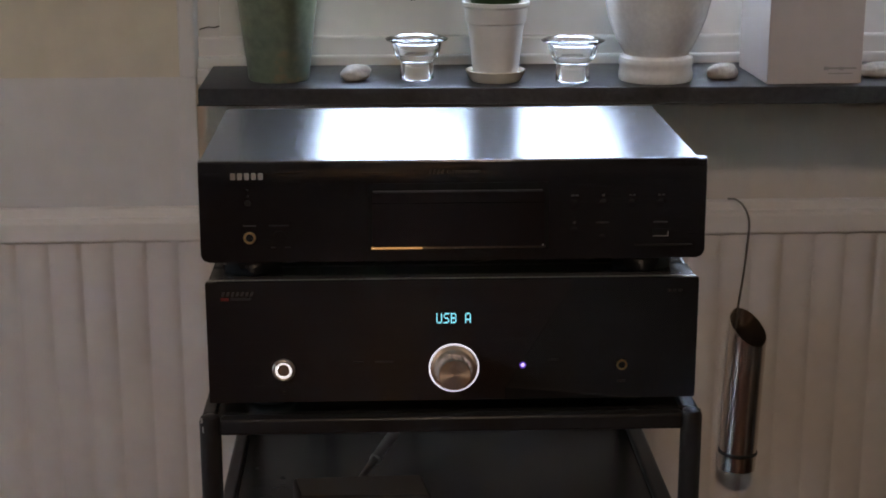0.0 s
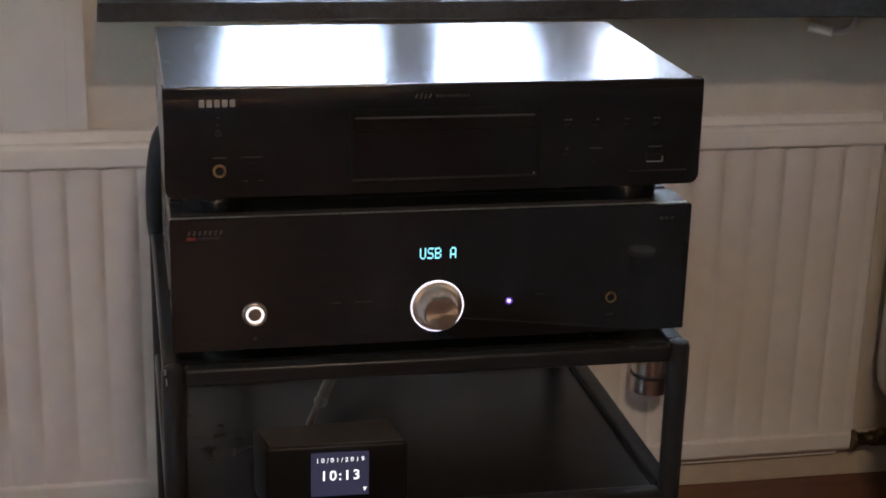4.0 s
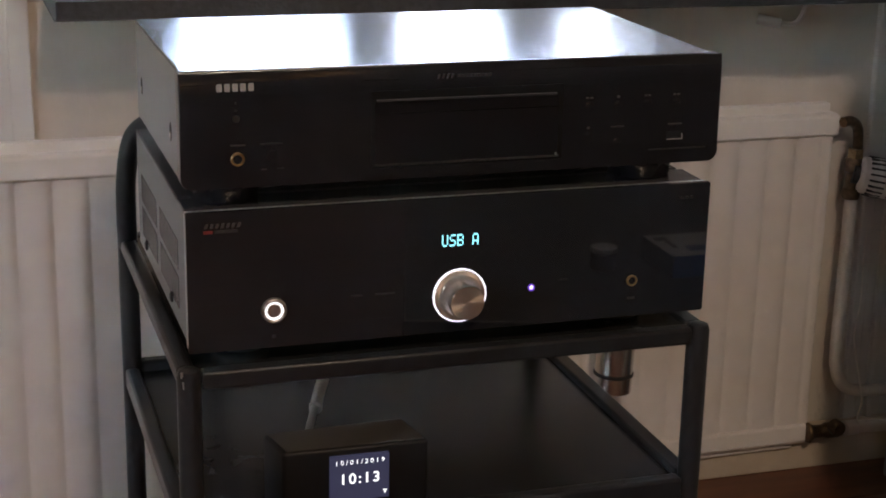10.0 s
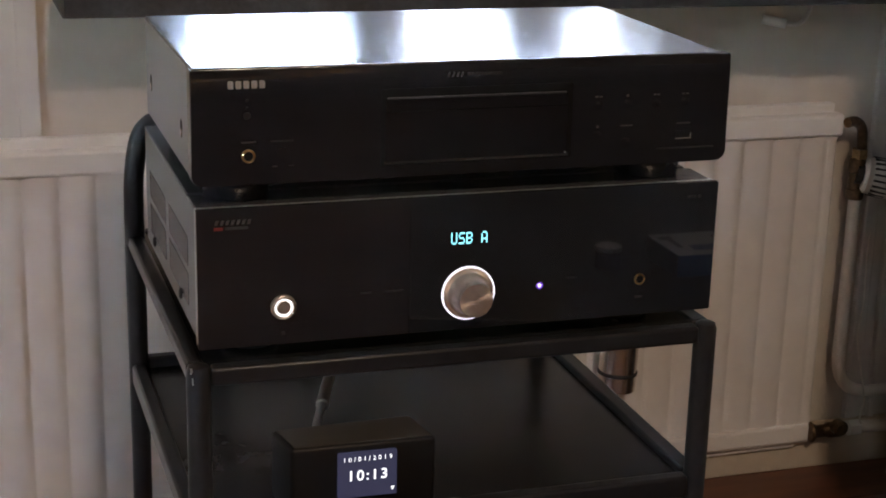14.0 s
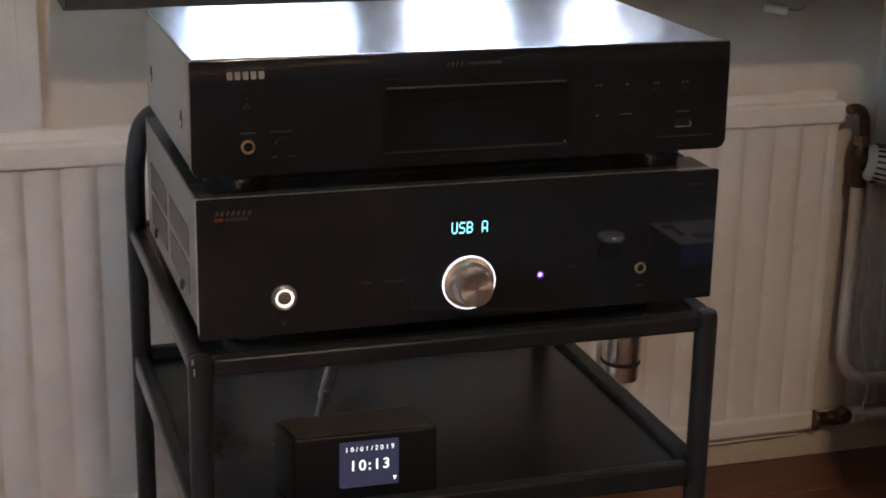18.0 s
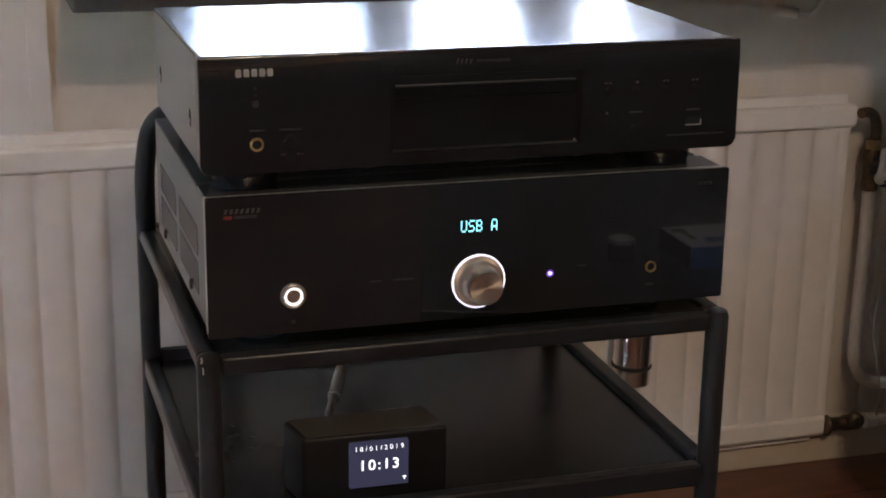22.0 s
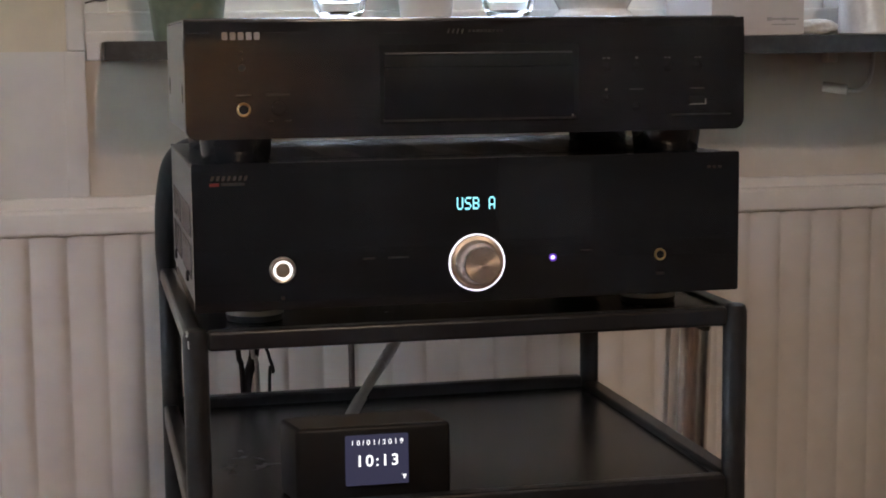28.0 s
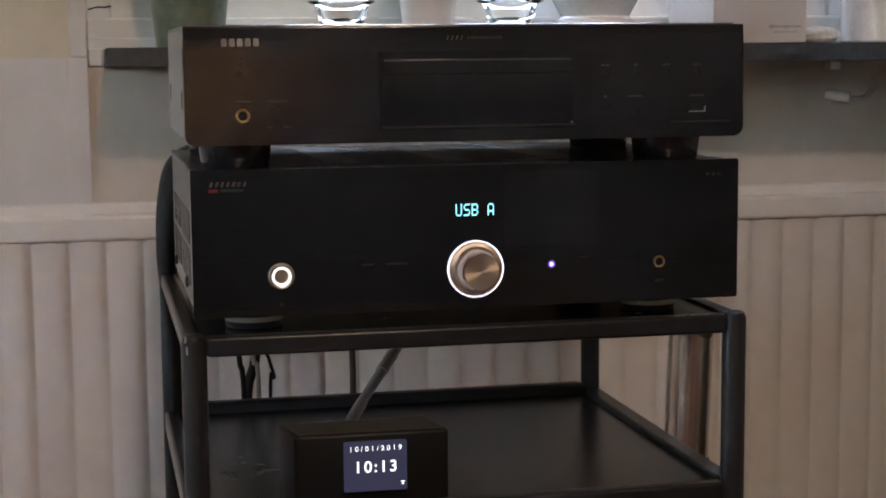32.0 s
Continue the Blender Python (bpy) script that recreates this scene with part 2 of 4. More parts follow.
M_RING = material("white_light_ring", (0.9, 0.9, 0.95), 0.4, vary=0.0, glow=(0.90, 0.85, 1.0), power=0.95)
M_RING2 = material("warm_white_light_ring", (0.9, 0.9, 0.95), 0.4, vary=0.0, glow=(1.0, 0.95, 0.96), power=0.9)
M_CYAN = material("cyan_display_dot", (0.02, 0.05, 0.05), 0.4, vary=0.0, glow=(0.28, 0.84, 1.0), power=1.3)
M_LED = material("violet_indicator", (0.5, 0.4, 0.9), 0.4, vary=0.0, glow=(0.62, 0.48, 1.0), power=1.8)
M_LEDHALO = material("violet_halo", (0.1, 0.05, 0.3), 0.4, vary=0.0, glow=(0.16, 0.06, 0.62), power=0.45)
M_SCREEN = material("lit_blue_screen", (0.02, 0.02, 0.04), 0.25, vary=0.0, glow=(0.029, 0.030, 0.058), power=0.75)
M_DIGIT = material("white_screen_digit", (0.5, 0.5, 0.5), 0.4, vary=0.0, glow=(0.95, 0.96, 1.0), power=1.0)
M_SHADE = material("warm_lit_shade", (0.8, 0.7, 0.55), 0.7, vary=0.02, glow=(1.0, 0.50, 0.17), power=5.0)


# ---------- mesh helpers ----------
def thing(name, at, label, category, group="", kind=""):
    ob = new(name)
    ob.empty_display_size = 0.02
    ob.matrix_world = Matrix.Translation(at)
    tagged(ob, label, category, group, kind)
    return ob


def origin_of(ob):
    v = Vector((0, 0, 0))
    while ob:
        v += ob.matrix_basis.translation
        ob = ob.parent
    return v


def part(name, bm, mat, parent=None, label="", m=None, smooth=True, angle=35):
    if m is not None:
        bm.transform(m)
    if parent is not None:
        bm.transform(Matrix.Translation(-origin_of(parent)))
    bmesh.ops.recalc_face_normals(bm, faces=bm.faces)
    if smooth:
        flat = bm.faces.layers.int.get("flat")
        for f in bm.faces:
            f.smooth = not (flat and f[flat])
        for e in bm.edges:
            e.smooth = len(e.link_faces) == 2 and e.calc_face_angle(0) < radians(angle)
    me = bpy.data.meshes.new(name)
    bm.to_mesh(me)
    bm.free()
    me.materials.append(mat)
    ob = new(name, me)
    if parent is not None:
        ob.parent = parent
    if label:
        ob["label"] = label
    return ob


def structure(name, bm, mat, label, category, m=None, smooth=True):
    return tagged(part(name, bm, mat, None, "", m, smooth), label, category, "", "structure")


def mark_flat(bm):
    """Marks the faces square to an axis, so that rounded edges do not bend their shading."""
    layer = bm.faces.layers.int.new("flat")
    bm.normal_update()
    for f in bm.faces:
        f[layer] = int(max(abs(c) for c in f.normal) > 0.9999)


def box(x0, x1, y0, y1, z0, z1, bevel=0.0, seg=2, bm=None):
    bm2 = bmesh.new()
    bmesh.ops.create_cube(bm2, size=1.0)
    bm2.transform(Matrix.Translation(((x0 + x1) / 2, (y0 + y1) / 2, (z0 + z1) / 2)) @ Matrix.Diagonal((x1 - x0, y1 - y0, z1 - z0, 1)))
    if bevel:
        bmesh.ops.bevel(bm2, geom=list(bm2.edges), offset=bevel, segments=seg, profile=0.5, affect="EDGES")
        mark_flat(bm2)
    if bm is None:
        return bm2
    join(bm, bm2)
    return bm


def join(bm, other):
    me = bpy.data.meshes.new("joined")
    other.to_mesh(me)
    other.free()
    bm.from_mesh(me)
    bpy.data.meshes.remove(me)


def lathe(profile, seg=40, at=(0, 0, 0), closed=False):
    """A turned body from (radius, height) pairs."""
    bm = bmesh.new()
    rings = []
    for r, z in profile:
        if r < 1e-6:
            rings.append([bm.verts.new((0, 0, z))])
        else:
            rings.append([bm.verts.new((r * math.cos(2 * math.pi * k / seg), r * math.sin(2 * math.pi * k / seg), z)) for k in range(seg)])
    pairs = list(zip(rings, rings[1:])) + ([(rings[-1], rings[0])] if closed else [])
    for a, b in pairs:
        for k in range(seg):
            j = (k + 1) % seg
            if len(a) == 1 and len(b) == 1:
                continue
            if len(a) == 1:
                bm.faces.new((a[0], b[j], b[k]))
            elif len(b) == 1:
                bm.faces.new((a[k], a[j], b[0]))
            else:
                bm.faces.new((a[k], a[j], b[j], b[k]))
    bm.transform(Matrix.Translation(at))
    return bm


FORWARD = Matrix.Rotation(radians(90), 4, "X")   # turns a lathe's +z towards -y, out of a front panel


def knob_body(profile, x, y, z, seg=48):
    bm = lathe(profile, seg)
    bm.transform(Matrix.Translation((x, y, z)) @ FORWARD)
    return bm


def ring_body(r0, r1, depth, x, y, z, seg=40):
    """A flat ring facing -y, standing proud of y by depth."""
    return knob_body([(r0, -0.0005), (r0, depth), (r1, depth), (r1, -0.0005)], x, y, z, seg)


def sweep(points, radius, seg=12, samples=8, caps=True, flat=1.0, bm=None):
    """A round cable or pipe along a smooth line through the points."""
    pts = [Vector(p) for p in points]
    path = []
    for i in range(len(pts) - 1):
        p0, p1, p2, p3 = pts[max(i - 1, 0)], pts[i], pts[i + 1], pts[min(i + 2, len(pts) - 1)]
        for s in range(samples):
            t = s / samples
            path.append(0.5 * ((2 * p1) + (p2 - p0) * t + (2 * p0 - 5 * p1 + 4 * p2 - p3) * t * t + (3 * p1 - p0 - 3 * p2 + p3) * t ** 3))
    path.append(pts[-1])
    bm = bm or bmesh.new()
    rings = []
    side = None
    for i, p in enumerate(path):
        d = (path[min(i + 1, len(path) - 1)] - path[max(i - 1, 0)]).normalized()
        if side is None:
            side = d.orthogonal().normalized()
        side = (side - d * side.dot(d)).normalized()
        up = d.cross(side)
        r = radius(i / (len(path) - 1)) if callable(radius) else radius
        rings.append([bm.verts.new(p + r * (math.cos(2 * math.pi * k / seg) * side + flat * math.sin(2 * math.pi * k / seg) * up)) for k in range(seg)])
    for a, b in zip(rings, rings[1:]):
        for k in range(seg):
            bm.faces.new((a[k], a[(k + 1) % seg], b[(k + 1) % seg], b[k]))
    if caps:
        bm.faces.new(rings[0])
        bm.faces.new(rings[-1])
    return bm


def prism(outline, y0, y1, bm=None, bevel=0.0):
    """A plate with the (x, z) outline, from y0 to y1."""
    bm = bm or bmesh.new()
    front = [bm.verts.new((x, y0, z)) for x, z in outline]
    back = [bm.verts.new((x, y1, z)) for x, z in outline]
    n = len(outline)
    face = bm.faces.new(front)
    bm.faces.new(back[::-1])
    for k in range(n):
        bm.faces.new((front[k], back[k], back[(k + 1) % n], front[(k + 1) % n]))
    if bevel:
        bmesh.ops.bevel(bm, geom=list(face.edges), offset=bevel, segments=2, profile=0.5, affect="EDGES")
        mark_flat(bm)
    return bm


def rounded(x0, x1, z0, z1, r, corners=(1, 1, 1, 1), n=5):
    """Outline of a rectangle; corners from bottom left, anticlockwise, are rounded where 1."""
    out = []
    for (cx, cz, a), on in zip(((x0 + r, z0 + r, 180), (x1 - r, z0 + r, 270), (x1 - r, z1 - r, 0), (x0 + r, z1 - r, 90)), corners):
        if on:
            out += [(cx + r * math.cos(radians(a + 90 * k / n)), cz + r * math.sin(radians(a + 90 * k / n))) for k in range(n + 1)]
        else:
            out.append((cx + r * (-1 if a in (90, 180) else 1), cz + r * (-1 if a in (180, 270) else 1)))
    return out


def text_mesh(words, size, x, y, z, spacing=1.0, bold=0.0):
    """Flat lettering facing -y, centred at x, with its foot at z."""
    cu = bpy.data.curves.new("lettering", "FONT")
    cu.body, cu.size, cu.align_x = words, size, "CENTER"
    cu.space_character, cu.offset, cu.extrude = spacing, bold, 0.00015
    ob = bpy.data.objects.new("lettering", cu)
    me = bpy.data.meshes.new_from_object(ob)
    bm = bmesh.new()
    bm.from_mesh(me)
    bpy.data.objects.remove(ob)
    bpy.data.curves.remove(cu)
    bpy.data.meshes.remove(me)
    bm.transform(Matrix.Translation((x, y, z)) @ FORWARD)
    return bm


# ---------- the place ----------
WALL = Matrix.Translation((0, 0.600, 0))
WIN_L, WIN_R = -0.284, 0.742               # window niche along the wall
SILL_TOP = 0.6618
CAP = 0.652                                # top of the white dado


def floor_boards():
    sub = structure("floor", box(-2.4, 2.4, -3.4, 0.9, -0.06, -0.006), M_SLOT, "dark sub-floor under reddish brown boards", "floor")
    width = 0.12
    y = -3.35
    while y < 0.80:
        part("plank", box(-2.35, 2.35, y + 0.0008, y + width - 0.0008, -0.006, 0.0, 0.0008, 1), M_FLOOR, sub)
        y += width


floor_boards()

structure("wall_north_dado_left", box(-2.4, WIN_L - 0.005, 0.0, 0.22, 0.0, CAP), M_DADO, "white painted dado beside the window", "wall", WALL, False)
structure("wall_north_upper_left", box(-2.4, WIN_L - 0.005, 0.004, 0.22, CAP, ROOM_H), M_WALL, "pale yellow painted wall above the dado", "wall", WALL, False)
structure("wall_north_parapet", box(WIN_L - 0.001, WIN_R + 0.001, 0.003, 0.22, 0.0, SILL_TOP - 0.0200), M_PARAPET, "cream painted wall below the window sill", "wall", WALL, False)
structure("wall_north_right", box(WIN_R + 0.005, 2.4, 0.0, 0.22, 0.0, ROOM_H), M_DADO, "white painted wall in shade beside the window", "wall", WALL, False)
structure("wall_north_lintel", box(WIN_L - 0.02, WIN_R + 0.02, 0.0, 0.22, 1.95, ROOM_H), M_WALL, "wall above the window", "wall", WALL, False)
structure("casing_left_lower", box(WIN_L - 0.024, WIN_L - 0.001, -0.002, 0.21, 0.0, CAP + 0.0005, 0.0015), M_DADO, "white painted casing strip under the window's corner", "trim", WALL)
structure("casing_left_upper", box(WIN_L - 0.020, WIN_L, -0.004, 0.21, CAP, 1.95, 0.003), M_DADO, "white painted window casing", "trim", WALL)
structure("casing_right", box(WIN_R, WIN_R + 0.020, -0.006, 0.21, 0.0, 1.95, 0.003), M_DADO, "white painted window casing in shade", "trim", WALL)
for u in (0.776, 0.812):
    structure("molding", box(u, u + 0.010, -0.008, 0.001, 0.0, 1.95, 0.003), M_DADO, "thin upright white wall moulding", "trim", WALL)
# pier out of view, added to cast the shade edge right of the window
structure("shade_pier", box(0.605, 2.4, 0.05, 0.20, 0.0, ROOM_H), M_ROOM, "unseen plain pier added to shade the wall's right end", "wall", None, False)
structure("wall_south", box(-2.4, 2.4, -3.6, -3.4, 0.0, ROOM_H), M_ROOM, "plain painted wall on the far side of the room", "wall", None, False)
structure("wall_west_below", box(-2.55, -2.4, -3.6, 0.9, 0.0, 0.70), M_ROOM, "plain room side wall below a window", "wall", None, False)
structure("wall_west_above", box(-2.55, -2.4, -3.6, 0.9, 1.40, ROOM_H), M_ROOM, "plain room side wall above a window", "wall", None, False)
structure("wall_west_near", box(-2.55, -2.4, -3.6, -0.8, 0.70, 1.40), M_ROOM, "plain room side wall beside a window", "wall", None, False)
structure("wall_west_far", box(-2.55, -2.4, -0.3, 0.9, 0.70, 1.40), M_ROOM, "plain room side wall beside a window", "wall", None, False)
structure("wall_east", box(2.4, 2.55, -3.6, 0.9, 0.0, ROOM_H), M_ROOM, "plain room side wall", "wall", None, False)
structure("ceiling", box(-2.55, 2.55, -3.6, 0.9, ROOM_H, ROOM_H + 0.1), M_CEIL, "white painted ceiling", "ceiling", None, False)
structure("baseboard", box(-2.4, 2.39, -0.014, 0.0, 0.0, 0.062, 0.003), M_SKIRT, "cream painted skirting board", "baseboard", WALL)


def window():
    w = thing("window_1", (0.2, 0.64, SILL_TOP), "white painted casement window above a dark sill", "window", kind="structure")
    part("window_sill_rail", box(WIN_L - 0.004, WIN_R + 0.004, 0.024, 0.12, SILL_TOP - 0.0215, 0.6735, 0.003), M_FRAME, w, "", WALL)
    part("window_frame", box(WIN_L - 0.004, WIN_R + 0.004, 0.032, 0.12, 0.668, 0.695, 0.003), M_FRAME, w, "", WALL)
    part("jamb", box(WIN_L - 0.004, WIN_L + 0.026, 0.040, 0.12, 0.690, 1.93, 0.002), M_FRAME, w, "", WALL)
    part("jamb", box(WIN_R - 0.026, WIN_R + 0.004, 0.040, 0.12, 0.690, 1.93, 0.002), M_FRAME, w, "", WALL)
    part("head", box(WIN_L - 0.004, WIN_R + 0.004, 0.0405, 0.1195, 1.925, 1.955, 0.002), M_FRAME, w, "", WALL)
    mid = 0.605
    for u0, u1 in ((WIN_L + 0.021, mid - 0.0065), (mid + 0.0065, WIN_R - 0.021)):
        s = part("sash", box(u0, u1, 0.046, 0.085, 0.689, SASH, 0.003), M_FRAME, w, "", WALL)
        part("stile", box(u0, u0 + 0.045, 0.046, 0.085, SASH - 0.005, 1.88, 0.003), M_FRAME, s, "", WALL)
        part("stile", box(u1 - 0.045, u1, 0.046, 0.085, SASH - 0.005, 1.88, 0.003), M_FRAME, s, "", WALL)
        part("top_rail", box(u0, u1, 0.0462, 0.0848, 1.875, 1.932, 0.003), M_FRAME, s, "", WALL)
        pane = part("pane", box(u0 + 0.046, u1 - 0.046, 0.062, 0.066, SASH + 0.001, 1.879), M_PANE, s, "clear window pane", WALL, False)
        pane.visible_shadow = False
    part("mullion", box(mid - 0.0115, mid + 0.0115, 0.040, 0.10, 0.6945, 1.93, 0.002), M_FRAME, w, "", WALL)
    return w


window()


# assumed window, never in view, that goes with the added side light
def assumed_side_window():
    w = thing("window_2", (-2.47, -0.55, 0.70), "assumed white window in the side wall, out of view", "window", kind="structure")
    for y0, y1, z0, z1 in ((-0.799, -0.76, 0.701, 1.399), (-0.34, -0.301, 0.701, 1.399), (-0.759, -0.341, 0.701, 0.74), (-0.759, -0.341, 1.36, 1.399)):
        part("window_frame", box(-2.50, -2.44, y0, y1, z0, z1, 0.003), M_FRAME, w)
    pane = part("pane", box(-2.472, -2.468, -0.758, -0.342, 0.741, 1.359), M_PANE, w, "clear window pane", None, False)
    pane.visible_shadow = False


assumed_side_window()


def crack():
    bm = sweep([(WIN_L + 0.001, 0.039, 0.7045), (WIN_L + 0.012, 0.0392, 0.7075), (WIN_L + 0.018, 0.0391, 0.7068), (WIN_L + 0.026, 0.039, 0.7085)], 0.0007, 6)
    structure("trim_crack", bm, M_SLOT, "dark hairline crack in the white jamb", "crack", WALL)


crack()


def sill():
    bm = bmesh.new()
    front = lambda x: 0.4520 - 0.024 * x
    back = lambda x: 0.626
    xs0, xs1 = -0.267, 0.76
    low = [bm.verts.new((x, y, SILL_TOP - 0.0195)) for x, y in ((xs0, front(xs0)), (xs1, front(xs1)), (xs1, back(xs1)), (xs0, back(xs0)))]
    top = [bm.verts.new((v.co.x, v.co.y, SILL_TOP)) for v in low]
    bm.faces.new(low)
    bm.faces.new(top)
    for k in range(4):
        bm.faces.new((low[k], low[(k + 1) % 4], top[(k + 1) % 4], top[k]))
    bmesh.ops.bevel(bm, geom=[e for e in bm.edges if abs(e.verts[0].co.z - e.verts[1].co.z) > 0.01], offset=0.0022, segments=3, profile=0.5, affect="EDGES")
    bmesh.ops.bevel(bm, geom=[e for e in bm.edges if abs(e.verts[0].co.z - e.verts[1].co.z) < 0.001], offset=0.002, segments=2, profile=0.5, affect="EDGES")
    structure("window_sill", bm, M_SILL, "long dark grey slate window sill", "sill")


sill()
structure("trim_block", box(WIN_L + 0.0005, -0.2695, 0.001, 0.0235, 0.6430, 0.6612, 0.001), M_FRAME, "small white block at the end of the sill", "trim", WALL)


def sill_bracket():
    b = thing("sill_bracket", (0.5823, 0.5930, 0.5950), "white sill bracket on the wall below the sill", "bracket")
    part("stub", sweep([(0.5723, 0.5980, 0.6015), (0.5963, 0.5830, 0.5975)], 0.0060, 14, 4), M_BRIGHT, b)
    part("arm", sweep([(0.5963, 0.5830, 0.5975), (0.6143, 0.5810, 0.5980), (0.6253, 0.5810, 0.6130), (0.6283, 0.5810, 0.6425)], 0.0028, 10, 6), M_DADO, b)
    part("clip", box(0.572, 0.586, 0.586, 0.6025, 0.6300, 0.6420, 0.002), M_BRIGHT, b)


sill_bracket()


# ---------- radiator and its pipes ----------
RADM = Matrix.Translation((0, 0.600, 0)) @ Matrix.Rotation(radians(0.5), 4, "Z")
RAD_F = -0.032                             # front of the radiator before the wall
RAD_R = 0.679                              # its right end along the wall
RAD_Z0, RAD_Z1 = 0.041, 0.500


def radiator():
    r = thing("radiator", (0.0, 0.575, RAD_Z0), "long white enamelled panel radiator with upright ribs", "radiator")
    pitch = 0.0392
    left = RAD_R - pitch * 46
    bm = bmesh.new()
    prof = []
    u = RAD_R - 0.0148
    prof.append((RAD_R, RAD_F + 0.010))
    prof.append((RAD_R - 0.001, RAD_F + 0.003))
    prof.append((RAD_R - 0.004, RAD_F + 0.0005))
    prof.append((u + 0.002, RAD_F + 0.0018))
    while u > left:
        for du, dv in ((0.0, 0.0020), (-0.0035, 0.0009), (-0.008, 0.0003), (-0.0145, 0.0), (-0.021, 0.0003), (-0.0275, 0.0010), (-0.0318, 0.0020), (-0.0340, 0.0031), (-0.0352, 0.0035), (-0.0366, 0.0030)):
            prof.append((u + du, RAD_F + 1.35 * dv))
        u -= pitch
    z0, z1 = RAD_Z0 + 0.033, RAD_Z1 - 0.0435
    rows = []
    for z, k in ((z0 - 0.012, 0.0), (z0 + 0.004, 0.55), (z0 + 0.014, 1.0), (z1 - 0.006, 1.0), (z1 - 0.002, 0.4), (z1 + 0.003, 0.0)):
        rows.append([bm.verts.new((a, RAD_F + (b - RAD_F) * k, z)) for a, b in prof])
    for a, b in zip(rows, rows[1:]):
        for k in range(len(prof) - 1):
            bm.faces.new((a[k], a[k + 1], b[k + 1], b[k]))
    part("ribbed_panel", bm, M_RAD, r, "", RADM, True, 60)
    part("top_rail", box(left, RAD_R + 0.0045, RAD_F - 0.004, RAD_F + 0.018, z1, RAD_Z1 - 0.015, 0.005, 3), M_RAD, r, "", RADM)
    part("top_grille", box(left, RAD_R - 0.002, RAD_F + 0.012, RAD_F + 0.026, RAD_Z1 - 0.022, RAD_Z1 - 0.004, 0.002, 2), M_RAD, r, "", RADM)
    part("bottom_rail", box(left, RAD_R - 0.001, RAD_F - 0.003, RAD_F + 0.022, RAD_Z0 + 0.002, RAD_Z0 + 0.031, 0.006, 3), M_RAD, r, "", RADM)
    part("lower_edge", box(left, RAD_R - 0.018, RAD_F + 0.006, RAD_F + 0.024, RAD_Z0 - 0.006, RAD_Z0 + 0.006, 0.002), M_RAD, r, "", RADM)
    part("side_panel", box(RAD_R - 0.006, RAD_R, RAD_F + 0.006, RAD_F + 0.026, RAD_Z0 + 0.025, RAD_Z1 - 0.030, 0.002), M_RAD, r, "", RADM)
    part("back_panel", box(left, RAD_R - 0.004, RAD_F + 0.0185, RAD_F + 0.028, RAD_Z0, RAD_Z1 - 0.023, 0.002), M_RAD, r, "", RADM)
    return r


radiator()


def radiator_valve():
    v = thing("radiator_valve", (0.7180, 0.5750, 0.3950), "thermostatic radiator valve with a slotted white head", "radiator valve")
    part("elbow", sweep([(0.6830, 0.5640, 0.4755), (0.6970, 0.5685, 0.4755), (0.7100, 0.5730, 0.4650), (0.7135, 0.5740, 0.4380)], 0.0066, 14, 8), M_OLDBRASS, v, "dark tarnished pipe elbow")
    part("nut", lathe([(0, 0), (0.0105, 0), (0.0105, 0.012), (0, 0.012)], 6, (0.7110, 0.5740, 0.4270)), M_BRASSY, v, "tarnished brass union nut")
    part("valve_body", lathe([(0, 0), (0.0105, 0), (0.0115, 0.003), (0.0115, 0.012), (0.0095, 0.014), (0.0095, 0.034), (0.0115, 0.036), (0.0115, 0.050), (0.009, 0.054), (0, 0.054)], 18, (0.7100, 0.5750, 0.3740)), M_OLDBRASS, v, "tarnished brass valve body")
    turn = Matrix.Translation((0.7125, 0.5690, 0.4075)) @ (Vector((0.92, -0.36, -0.16)).to_track_quat("Z", "Y").to_matrix().to_4x4())
    part("collar", lathe([(0, -0.006), (0.013, -0.006), (0.013, 0.004), (0, 0.004)], 24), M_PLASTIC, v, "black collar", turn)
    head = part("thermostat_head", lathe([(0, 0.002), (0.018, 0.002), (0.0225, 0.006), (0.0250, 0.024), (0.0245, 0.046), (0.0195, 0.064), (0.0165, 0.068), (0, 0.069)], 36), M_WHITEPL, v, "white plastic thermostat head", turn)
    part("end_cap", lathe([(0, 0.0692), (0.0150, 0.0690), (0.0150, 0.0700), (0.013, 0.0705), (0, 0.0705)], 30), M_FRAME, head, "", turn)
    for k in range(20):
        a = 2 * math.pi * k / 20
        for z0, z1, q in ((0.012, 0.032, 0.0250), (0.038, 0.050, 0.0243)):
            part("slot", box(-0.0012, 0.0012, q - 0.004, q + 0.0004, z0, z1), M_MARK, head, "", turn @ Matrix.Rotation(a, 4, "Z"), False)


